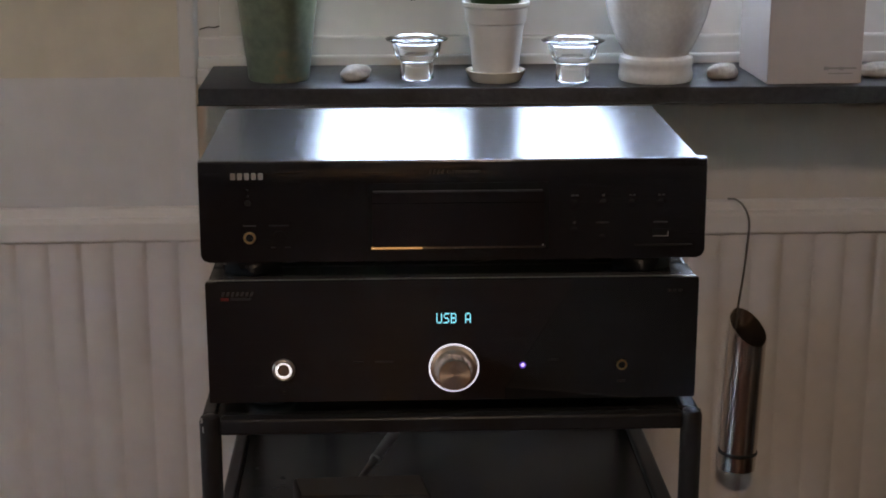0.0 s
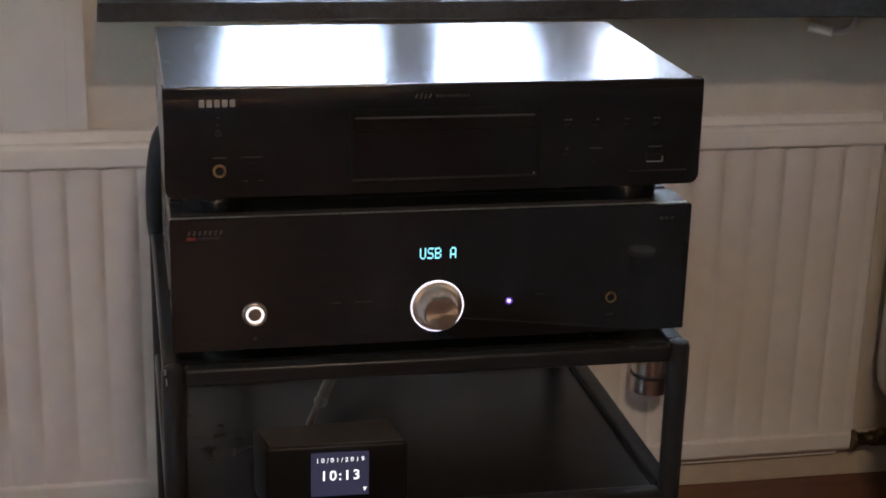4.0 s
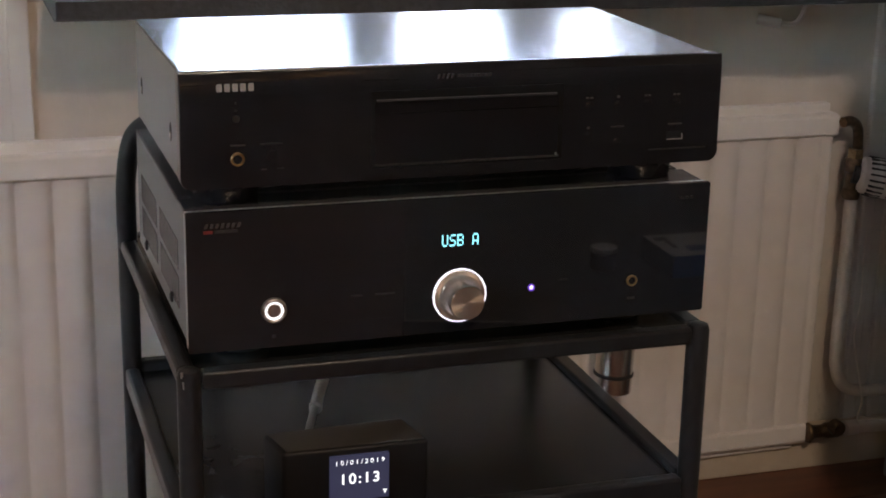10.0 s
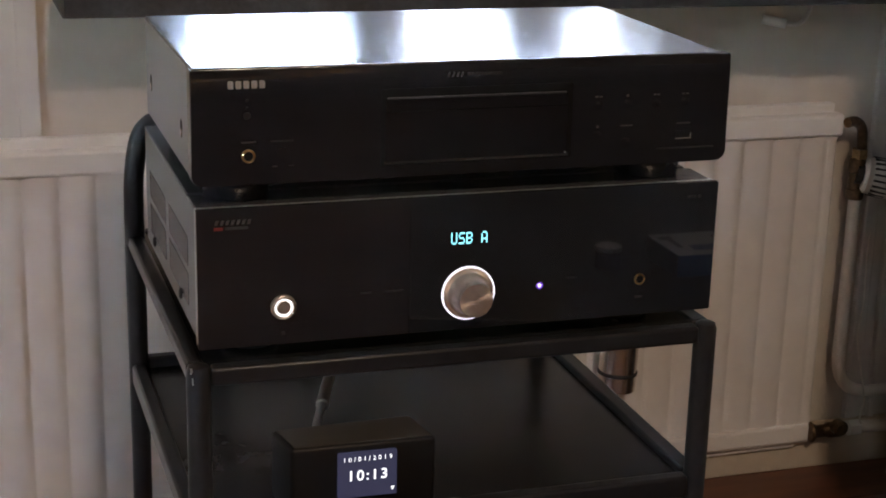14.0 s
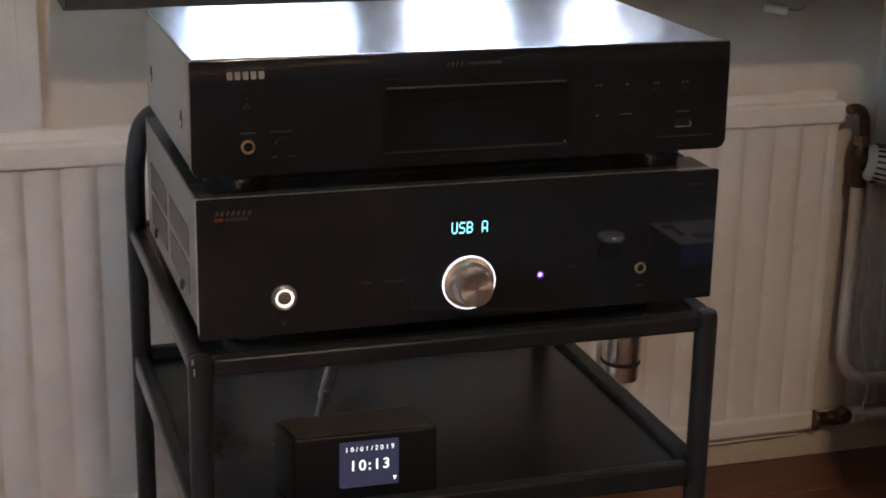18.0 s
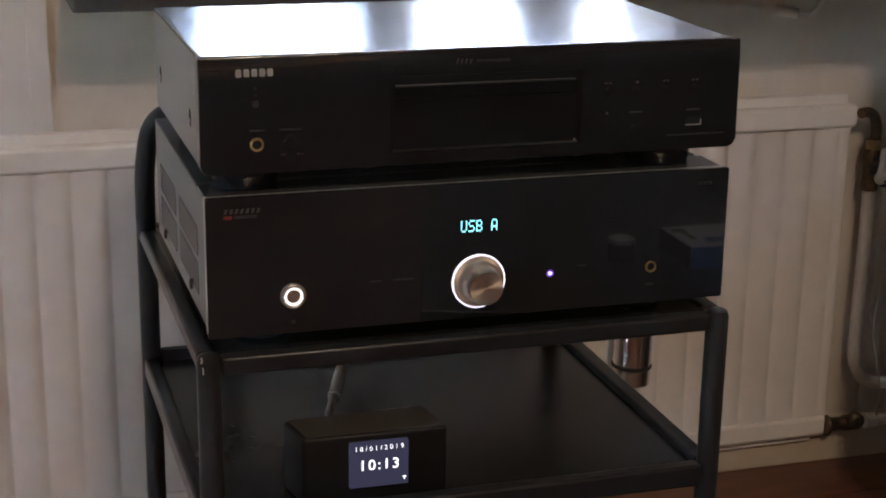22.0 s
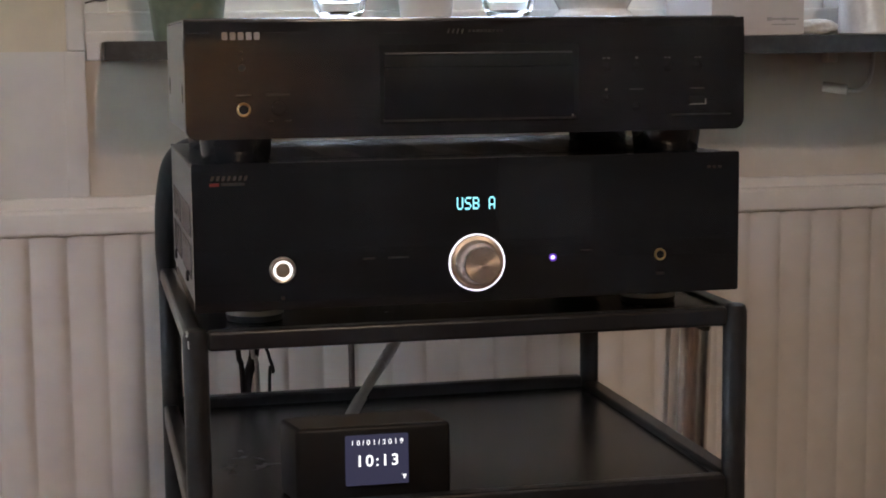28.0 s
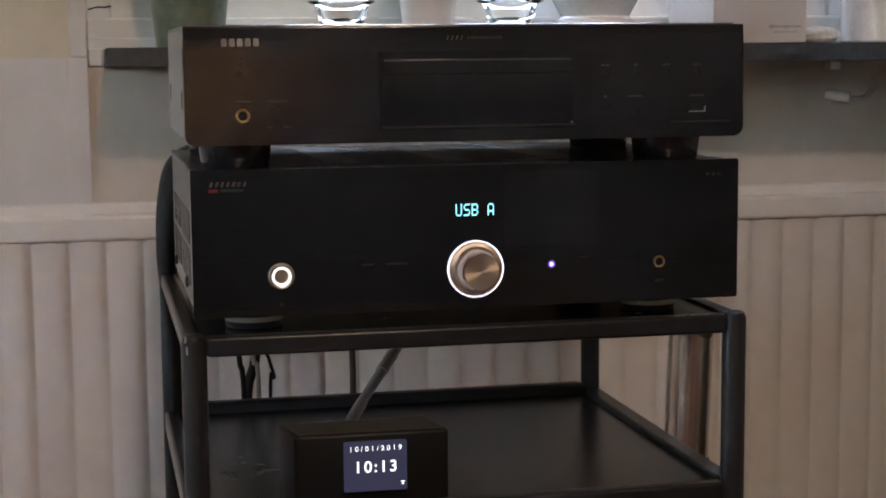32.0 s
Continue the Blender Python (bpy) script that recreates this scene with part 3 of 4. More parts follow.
def pipes():
    p = thing("supply_pipe", (0.7170, 0.5810, 0.1030), "white painted heating pipe with a wide bend", "pipe")
    part("pipe", sweep([(0.7110, 0.5750, 0.3750), (0.7112, 0.5750, 0.2930), (0.7105, 0.5750, 0.1830), (0.7125, 0.5750, 0.1470), (0.7240, 0.5750, 0.1220), (0.7480, 0.5750, 0.1100), (0.8020, 0.5740, 0.1070), (0.8510, 0.5710, 0.1060)], 0.0080, 16, 8), M_PIPE, p)
    q = thing("return_pipe", (0.7460, 0.5790, 0.0530), "white return pipe with a tarnished brass valve", "pipe")
    part("pipe", sweep([(0.7440, 0.5730, 0.0590), (0.7860, 0.5720, 0.0570), (0.8500, 0.5700, 0.0550)], 0.0080, 16, 4), M_PIPE, q)
    turn = Matrix.Translation((0.6750, 0.5710, 0.0590)) @ Matrix.Rotation(radians(90), 4, "Y")
    part("union", lathe([(0, 0), (0.0125, 0), (0.0142, 0.003), (0.0092, 0.010), (0.0085, 0.024), (0.0105, 0.028), (0.0108, 0.046), (0.0085, 0.052), (0, 0.052)], 12), M_OLDBRASS, q, "tarnished brass union", turn)
    part("nut", lathe([(0, 0), (0.0112, 0), (0.0112, 0.016), (0, 0.016)], 6), M_WHITEPL, q, "painted nut", turn @ Matrix.Translation((0, 0, 0.058)))
    part("drain_cap", lathe([(0, 0), (0.010, 0), (0.0105, 0.004), (0.0105, 0.012), (0.008, 0.015), (0, 0.015)], 16), M_OLDBRASS, q, "round dark valve cap", Matrix.Translation((0.7110, 0.5630, 0.0680)) @ FORWARD)
    c = thing("thin_cable", (0.7370, 0.5690, 0.0520), "thin white cable hanging beside the pipe", "cable")
    part("cord", sweep([(0.7600, 0.6020, 0.4520), (0.7550, 0.5970, 0.3520), (0.7490, 0.5910, 0.2920), (0.7420, 0.5770, 0.2320), (0.7300, 0.5650, 0.1920), (0.7390, 0.5620, 0.1420), (0.7490, 0.5630, 0.1020), (0.7450, 0.5630, 0.0770), (0.7490, 0.5650, 0.0660)], 0.0012, 8, 8), M_PIPE, c)


radiator_valve()
pipes()


def humidifier():
    h = thing("radiator_humidifier", (0.380, 0.5385, 0.161), "brushed steel tube humidifier hanging from the radiator", "humidifier")
    lean = Matrix.Translation((0.3795, 0.5385, 0.1625)) @ pose(0, 0, 0, 0, 2.0, 0)
    bm = bmesh.new()
    seg, r, h0, h1 = 40, 0.0232, 0.0, 0.1845
    outer, inner, o2, i2 = [], [], [], []
    for k in range(seg):
        a = 2 * math.pi * k / seg
        cx, cy = math.cos(a), math.sin(a)
        top = h1 + 0.013 * (-cx) * 0.75 + 0.016 * cy
        outer.append(bm.verts.new((r * cx, r * cy, h0)))
        o2.append(bm.verts.new((r * cx, r * cy, top)))
        i2.append(bm.verts.new(((r - 0.001) * cx, (r - 0.001) * cy, top)))
        inner.append(bm.verts.new(((r - 0.001) * cx, (r - 0.001) * cy, h0 + 0.004)))
    for k in range(seg):
        j = (k + 1) % seg
        bm.faces.new((outer[k], outer[j], o2[j], o2[k]))
        bm.faces.new((o2[k], o2[j], i2[j], i2[k]))
        bm.faces.new((i2[k], i2[j], inner[j], inner[k]))
    bm.faces.new(outer)
    bm.faces.new(inner)
    part("tube", bm, M_STEEL, h, "", lean)
    part("band", lathe([(0.0233, 0.0195), (0.0245, 0.0205), (0.0245, 0.0235), (0.0233, 0.0245)], 40), M_RUBBER, h, "thin black rubber band", lean)
    part("hook", sweep([(0.364, 0.585, 0.4985), (0.371, 0.575, 0.500), (0.379, 0.563, 0.494), (0.3850, 0.5585, 0.478), (0.3848, 0.5575, 0.455), (0.381, 0.5565, 0.41), (0.3765, 0.5565, 0.37), (0.3750, 0.5565, 0.340)], 0.0014, 8, 8), M_WIRE, h, "bent grey wire hook")


humidifier()


# ---------- the rack ----------
PX0, PX1, PY0, PY1 = -0.215, 0.2115, 0.0, 0.380
TOP_Z, LOW_Z = 0.446, 0.310                # upper faces of the two shelf frames


def rack():
    r = thing("equipment_rack", (0, 0.19, 0.0), "black lacquered metal rack with two shelves", "rack")
    for x, y in ((PX0, PY0), (PX1, PY0), (PX0, PY1), (PX1, PY1)):
        p = part("post", lathe([(0, 0.006), (0.0095, 0.006), (0.0095, TOP_Z - 0.004), (0.008, TOP_Z + 0.0005), (0.005, TOP_Z + 0.002), (0, TOP_Z + 0.0024)], 28, (x, y, 0)), M_RACK, r)
        part("foot", lathe([(0, 0), (0.011, 0), (0.011, 0.005), (0.0085, 0.007), (0, 0.007)], 20, (x, y, 0)), M_RUBBER, p, "black rubber foot")
        if (x, y) == (PX0, PY0):
            part("chip", sweep([(x - 0.0066, y - 0.0069, 0.4475), (x - 0.0062, y - 0.0073, 0.4450), (x - 0.0068, y - 0.0068, 0.4432)], 0.0009, 6, 3), M_ALU, p, "bright chip in the lacquer")
            part("chip", sweep([(x - 0.0056, y - 0.0078, 0.4400), (x - 0.0054, y - 0.0079, 0.4342)], 0.0006, 6, 2), M_ALU, p, "bright scratch in the lacquer")
    for top, lip, deep in ((TOP_Z, 0.002, 0.0150), (LOW_Z, 0.006, 0.020)):
        a, b = top - deep, top
        s = part("shelf_board", box(PX0 + 0.004, PX1 - 0.004, PY0 + 0.004, PY1 - 0.004, top - lip - 0.008, top - lip, 0.001), M_SHELF, r)
        part("front_rail", box(PX0 + 0.0088, PX1 - 0.0088, PY0 - 0.008, PY0 + 0.006, a, b, 0.003, 3), M_RACK, s)
        part("back_rail", box(PX0 + 0.0088, PX1 - 0.0088, PY1 - 0.006, PY1 + 0.008, a, b + (0.005 if top == LOW_Z else 0.0), 0.003, 3), M_RACK, s)
        part("side_rail", box(PX0 - 0.008, PX0 + 0.006, PY0 + 0.0088, PY1 - 0.0088, a, b, 0.003, 3), M_RACK, s)
        part("side_rail", box(PX1 - 0.009, PX1 + 0.008, PY0 + 0.0088, PY1 - 0.0088, a, b, 0.003, 3), M_RACK, s)


rack()


# ---------- the amplifier ----------
AX0, AX1, AZ0, AZ1 = -0.2145, 0.2135, 0.459, 0.569
DOTS = {"U": "10001100011000110001100011000101110", "S": "01111100001000001110000010000111110", "B": "11110100011000111110100011000111110", "A": "01110100011000110001111111000110001"}


def amplifier():
    a = thing("amplifier", (0, 0.15, TOP_Z), "black integrated amplifier with a glossy front and a lit volume ring", "amplifier")
    front = part("front_panel", prism(rounded(AX0, AX1, AZ0, AZ1, 0.0012), 0.0, 0.004, bevel=0.0006), M_ACRYL, a, "glossy black front panel", None, True, 20)
    part("front_backing", prism(rounded(AX0 + 0.0004, AX1 - 0.0004, AZ0 + 0.0006, AZ1 - 0.0010, 0.0012), 0.0042, 0.0119), M_ALU, a, "bare metal plate behind the front", None, True, 20)
    part("top_front_strip", box(AX0 + 0.0015, AX1 - 0.0015, 0.0122, 0.050, AZ1 - 0.004, AZ1 - 0.0012, 0.0008), M_AMPTOP, a, "black front strip of the top")
    body = part("chassis", box(AX0 + 0.002, AX1 - 0.001, 0.0121, 0.300, AZ0 + 0.002, AZ1 - 0.004, 0.0012), M_AMPSIDE, a, "grey metal chassis")
    top = part("top_cover", box(AX0 + 0.0015, AX1 - 0.0050, 0.0540, 0.299, AZ1 - 0.004, AZ1 - 0.001, 0.001), M_AMPTOP, a, "black slotted top cover")
    for gx in (-0.135, -0.045, 0.045, 0.135):
        for k in range(15):
            y = 0.070 + 0.013 * k
            bm = prism([(-0.034, -0.0016), (0.034, -0.0016), (0.034, 0.0016), (-0.034, 0.0016)], -0.00012, 0.00012)
            part("vent_slot", bm, M_SLOT, top, "", Matrix.Translation((gx, y, AZ1 - 0.0010)) @ pose(0, 0, 0, 90, 0, 24), False)
    for y0, y1 in ((0.272, 0.176), (0.158, 0.055)):
        for z0, z1 in ((0.509, 0.533), (0.477, 0.503)):
            for k in range(12):
                ya = y1 + (y0 - y1) * k / 12
                part("side_slot", box(AX0 + 0.0014, AX0 + 0.0024, ya + 0.0012, ya + (y0 - y1) / 12 - 0.0012, z0, z1), M_AMPTOP, body, "", None, False)
    for y, z in ((0.244, 0.474), (0.092, 0.475)):
        part("side_screw", knob_body([(0, 0), (0.0045, 0), (0.0045, 0.0012), (0.003, 0.002), (0, 0.002)], 0, 0, 0, 16), M_RUBBER, body, "black screw", Matrix.Translation((AX0 + 0.0015, y, z)) @ Matrix.Rotation(radians(-90), 4, "Z"))
    for x, y in ((-0.165, 0.055), (0.158, 0.055), (-0.165, 0.25), (0.158, 0.25)):
        f = part("foot", lathe([(0, TOP_Z - 0.002), (0.021, TOP_Z - 0.002), (0.022, TOP_Z), (0.022, TOP_Z + 0.011), (0.019, AZ0 + 0.0025), (0, AZ0 + 0.0025)], 32, (x, y, 0)), M_PLASTIC, a)
        # pale ring that puts the light on the foot's edge into its colour
        part("foot_glint_ring", lathe([(0.0221, TOP_Z + 0.003), (0.0226, TOP_Z + 0.0035), (0.0226, TOP_Z + 0.0065), (0.0221, TOP_Z + 0.007)], 32, (x, y, 0)), M_ALU, f, "thin bright ring for the light caught on the foot's edge")
    # volume knob with its lit ring
    k = part("volume_knob", knob_body([(0.0, -0.0005), (0.0206, -0.0005), (0.0207, 0.0020), (0.0203, 0.0026), (0.0176, 0.0036), (0.0163, 0.0056), (0.0151, 0.0105), (0.0144, 0.0160), (0.0139, 0.0205), (0.0135, 0.0212), (0.0, 0.0212)], 0.0, 0.0, 0.489, 64), M_KNOB, a, "turned aluminium volume knob")
    part("light_ring", ring_body(0.0210, 0.0221, 0.0012, 0.0, 0.0, 0.489, 64), M_RING, k, "glowing white ring")
    p = part("power_button", knob_body([(0, 0), (0.0055, 0), (0.0055, 0.0024), (0.0050, 0.0029), (0, 0.0027)], -0.149, 0.0, 0.489, 40), M_KNOBRIM, a, "round steel power button")
    part("bezel", knob_body([(0.00735, -0.0005), (0.00735, 0.0028), (0.0088, 0.0034), (0.0098, 0.0026), (0.0101, -0.0005)], -0.149, 0.0, 0.489, 40), M_KNOBRIM, p, "steel bezel")
    part("light_ring", ring_body(0.0056, 0.0073, 0.0024, -0.149, 0.0, 0.489, 40), M_RING2, p, "glowing white ring")
    part("headphone_socket", knob_body([(0.0031, 0.0002), (0.0033, 0.0014), (0.0043, 0.0016), (0.0048, 0.0008), (0.0049, -0.0005)], 0.148, 0.0, 0.4895, 28), M_BRASS, a, "gold ringed headphone socket")
    part("socket_hole", knob_body([(0, 0.0006), (0.0031, 0.0006), (0.0031, -0.0005)], 0.148, 0.0, 0.4895, 24), M_SLOT, a)
    part("indicator", knob_body([(0, 0.0010), (0.0012, 0.0008), (0.0019, -0.0003)], 0.0605, 0.0, 0.4905, 16), M_LED, a, "violet indicator light")
    # the indicator's halo, made as a faintly glowing violet ring
    part("indicator_halo", ring_body(0.0019, 0.0031, 0.0003, 0.0605, 0.0, 0.4905, 20), M_LEDHALO, a, "violet halo of the indicator, made as a glowing ring")
    # dot display
    cell = 0.00135
    words = part("display_text", bmesh.new(), M_CYAN, a, "cyan dot display reading USB A")
    bm = bmesh.new()
    for n, ch in enumerate("USB A"):
        if ch == " ":
            continue
        for i, bit in enumerate(DOTS[ch]):
            if bit == "1":
                col, row = i % 5, i // 5
                x = -0.0148 + n * 0.00625 + col * 0.00100
                z = 0.5386 - row * cell
                join(bm, box(x - 0.00042, x + 0.00042, -0.0006, 0.0002, z - 0.00060, z + 0.00060))
    bm.transform(Matrix.Translation(-origin_of(a)))
    bm.to_mesh(words.data)
    bm.free()
    # printed marks
    for x0, x1, z0, z1, m in ((-0.2015, -0.1945, 0.5525, 0.5550, M_RED), (-0.1930, -0.1755, 0.5528, 0.5550, M_FAINT),
                              (-0.088, -0.079, 0.4945, 0.4958, M_FAINT), (-0.069, -0.053, 0.4945, 0.4958, M_FAINT), (0.083, 0.092, 0.4948, 0.4957, M_FAINT),
                              (0.1445, 0.1515, 0.4735, 0.4755, M_FAINT), (-0.1505, -0.1475, 0.4665, 0.4690, M_FAINT), ):
        part("mark", box(x0, x1, -0.0004, 0.0004, z0, z1), m, front, "", None, False)
    for n in range(7):
        x = -0.2010 + n * 0.0041
        part("logo_stroke", prism([(x, 0.5566), (x + 0.0022, 0.5566), (x + 0.0034, 0.5602), (x + 0.0012, 0.5602)], -0.0004, 0.0004), M_PRINT, front, "", None, False)
    for n in range(3):
        x = 0.1865 + n * 0.0046
        part("mark", box(x, x + 0.0030, -0.0004, 0.0004, 0.5562, 0.5584), M_FAINT, front, "", None, False)


amplifier()


# ---------- the disc player ----------
DX, DZ0, DZ1 = 0.217, 0.5868, 0.675


BOW = 0.650                                # height at which the front begins to roll back


def rolled(z):
    return 3.2 * max(0.0, z - BOW) ** 2


def disc_player():
    d = thing("disc_player", (0, 0.13, AZ1 - 0.001), "black brushed-metal disc player with a glossy grey cover", "disc player")
    plate = prism(rounded(-DX, DX, DZ0, DZ1 - 0.001, 0.007, (1, 1, 0, 0)), 0.0, 0.014, bevel=0.0012)
    # the upper edge of the front rolls back slightly
    for k in range(9):
        bmesh.ops.bisect_plane(plate, geom=list(plate.verts) + list(plate.edges) + list(plate.faces), plane_co=(0, 0, BOW + 0.0026 * k), plane_no=(0, 0, 1))
    layer = plate.faces.layers.int.get("flat")
    for f in plate.faces:
        if f.calc_center_median().z > BOW and f.normal.y < -0.5:
            f[layer] = 0
    for v in plate.verts:
        if v.co.y < 0.006:
            v.co.y += rolled(v.co.z)
    front = part("front_panel", plate, M_BRUSHED, d, "black brushed front panel", None, True, 25)
    part("chassis", box(-0.2130, 0.2075, 0.0142, 0.252, DZ0 + 0.003, DZ1 - 0.0022, 0.001), M_PLASTIC, d, "black chassis")
    part("cover", box(-0.2155, 0.2092, 0.0022, 0.2525, DZ1 - 0.0022, DZ1, 0.0009), M_COVER, d, "glossy metallic cover top")
    for s, x in ((-1, -0.2156), (1, 0.2093)):
        side = part("cover_side", box(min(x, x - s * 0.0016), max(x, x - s * 0.0016), 0.0143, 0.2522, DZ0 + 0.004, DZ1 - 0.0023, 0.0004), M_COVERSIDE, d, "grey painted cover side")
        for y, z in ((0.222, 0.6225), (0.055, 0.6195)):
            at = Matrix.Translation((x - s * 0.0003, y, z)) @ Matrix.Rotation(radians(s * 90), 4, "Z")
            hole = part("screw_hole", knob_body([(0, 0.0006), (0.0058, 0.0006), (0.0062, -0.0005)], 0, 0, 0, 20), M_SLOT, side, "dark screw recess", at @ Matrix.Diagonal((0.8, 1, 1.25, 1)))
            part("screw", knob_body([(0, 0.0014), (0.0022, 0.0012), (0.0030, 0.0004)], 0, 0, 0, 16), M_STEEL, hole, "steel screw head", at @ Matrix.Translation((0, 0, -0.0030)))
    for x, y in ((-0.177, 0.048), (0.170, 0.048), (-0.175, 0.225), (0.170, 0.225)):
        f = part("foot", lathe([(0, AZ1 - 0.0008), (0.025, AZ1 - 0.0008), (0.026, AZ1 + 0.001), (0.0275, DZ0 - 0.003), (0.0275, DZ0 + 0.004), (0, DZ0 + 0.004)], 36, (x, y, 0)), M_FOOT, d, "large round black foot")
    # tray and display window
    part("window_surround", prism(rounded(-0.0735, 0.0815, 0.5960, 0.6550, 0.0015), -0.0003, 0.002), M_SURROUND, d, "matt black recess round the window", None, True, 20)
    part("display_window", prism(rounded(-0.0700, 0.0775, 0.5990, 0.6372, 0.001), -0.0009, 0.002), M_DARK, d, "dark glossy display window", None, True, 20)
    part("disc_tray", box(-0.0700, 0.0775, -0.0012, 0.002, 0.6380, 0.6472, 0.0004), M_DARK, d, "black disc tray front")
    part("tray_lip", box(-0.0690, 0.0755, -0.0024, 0.000, 0.6474, 0.6487, 0.0004), M_LIP, d, "thin grey lip of the tray")
    part("window_screw", knob_body([(0, 0.0006), (0.0008, 0.0005), (0.0010, -0.0005)], 0.0765, -0.0008, 0.6000, 12), M_SILVER, d, "tiny bright screw")
    tilt = Matrix.Translation((0.004, -0.0010, 0.5985)) @ Matrix.Rotation(radians(-8.6), 4, "X")
    part("window_chamfer", box(-0.075, 0.075, 0.0, 0.002, -0.0012, 0.0012), M_CHAMFER, d, "polished lower edge of the display window", tilt, False)
    # logo as plain blocks
    for n in range(5):
        x = -0.1896 + n * 0.00585
        part("logo_block", prism(rounded(x, x + 0.0043, 0.6592, 0.6650, 0.0012), -0.0006, 0.001), M_LOGO, front, "dull silver block", Matrix.Translation((0, rolled(0.662), 0)), False)
    for n in range(4):
        x = -0.0215 + n * 0.0036
        part("mark", prism([(x, 0.6628), (x + 0.0012, 0.6628), (x + 0.0024, 0.6662), (x + 0.0012, 0.6662)], -0.0004, 0.0006), M_MARK, front, "", Matrix.Translation((0, rolled(0.6628), 0)), False)
    for n in range(9):
        x = -0.0050 + n * 0.0031
        part("mark", box(x, x + 0.0021, -0.0004, 0.0006, 0.6636, 0.6656), M_FAINT, front, "", Matrix.Translation((0, rolled(0.6636), 0)), False)
    for x0, x1, z0, z1, m in ((-0.180, -0.169, 0.6185, 0.6196, M_MARK), (-0.158, -0.141, 0.6185, 0.6196, M_FAINT), (-0.157, -0.153, 0.5995, 0.6004, M_MARK), (-0.145, -0.140, 0.5995, 0.6004, M_FAINT),
                              (0.156, 0.206, 0.5982, 0.5993, M_FAINT), (0.172, 0.184, 0.6185, 0.6195, M_MARK), (0.1225, 0.1335, 0.6185, 0.6195, M_MARK)):
        part("mark", box(x0, x1, -0.0004, 0.0006, z0, z1), m, front, "", None, False)
    for x, z, r in ((-0.1755, 0.6505, 0.0009), (-0.1755, 0.6450, 0.0009), (-0.1755, 0.6390, 0.0027)):
        part("button", knob_body([(0, 0.0012), (r * 0.9, 0.0011), (r, 0.0006), (r, -0.0005)], x, 0, z, 20), M_PLASTIC, d)
    for x, z, w in ((0.1035, 0.6430, 0.0062), (0.128, 0.6430, 0.0022), (0.1530, 0.6430, 0.0050), (0.178, 0.6430, 0.0055), (0.1035, 0.6190, 0.0020), (0.128, 0.6125, 0.0)):
        part("button", knob_body([(0, 0.0004), (0.0034, 0.0004), (0.0037, 0.0002), (0.0038, -0.0005)], x, 0, z - 0.0068, 24), M_BRUSHED, d)
        if w > 0.004:
            part("button_mark", box(x - w / 2, x - 0.0006, -0.0004, 0.0004, z - 0.0006, z + 0.0006), M_GREYMARK, front, "", None, False)
            part("button_mark", box(x + 0.0006, x + w / 2, -0.0004, 0.0004, z - 0.0006, z + 0.0006), M_GREYMARK, front, "", None, False)
        elif w:
            part("button_mark", box(x - w / 2, x + w / 2, -0.0004, 0.0004, z - 0.0009, z + 0.0009), M_GREYMARK, front, "", None, False)
    part("headphone_socket", knob_body([(0.0034, 0.0002), (0.0036, 0.0014), (0.0046, 0.0016), (0.0053, 0.0008), (0.0054, -0.0005)], -0.1748, 0.0, 0.6085, 28), M_BRASS, d, "gold ringed headphone socket")
    part("socket_hole", knob_body([(0, 0.0006), (0.0034, 0.0006), (0.0034, -0.0005)], -0.1748, 0.0, 0.6085, 24), M_SLOT, d)
    part("level_knob", knob_body([(0, 0.0014), (0.0050, 0.0014), (0.0056, 0.0008), (0.0058, -0.0005)], -0.149, 0.0, 0.6095, 28), M_BRUSHED, d, "small black level knob")
    u = part("usb_socket", box(0.171, 0.1855, -0.0005, 0.002, 0.6065, 0.6130, 0.0003), M_SLOT, d, "dark data socket")
    part("socket_edge", box(0.1715, 0.1850, -0.0010, 0.0, 0.6063, 0.6070), M_SILVER, u, "thin silver edge", None, False)
    part("socket_edge", box(0.1842, 0.1850, -0.0010, 0.0, 0.6070, 0.6108), M_SILVER, u, "thin silver edge", None, False)


disc_player()


# ---------- the small streamer on the lower shelf ----------
SHELF = LOW_Z - 0.006


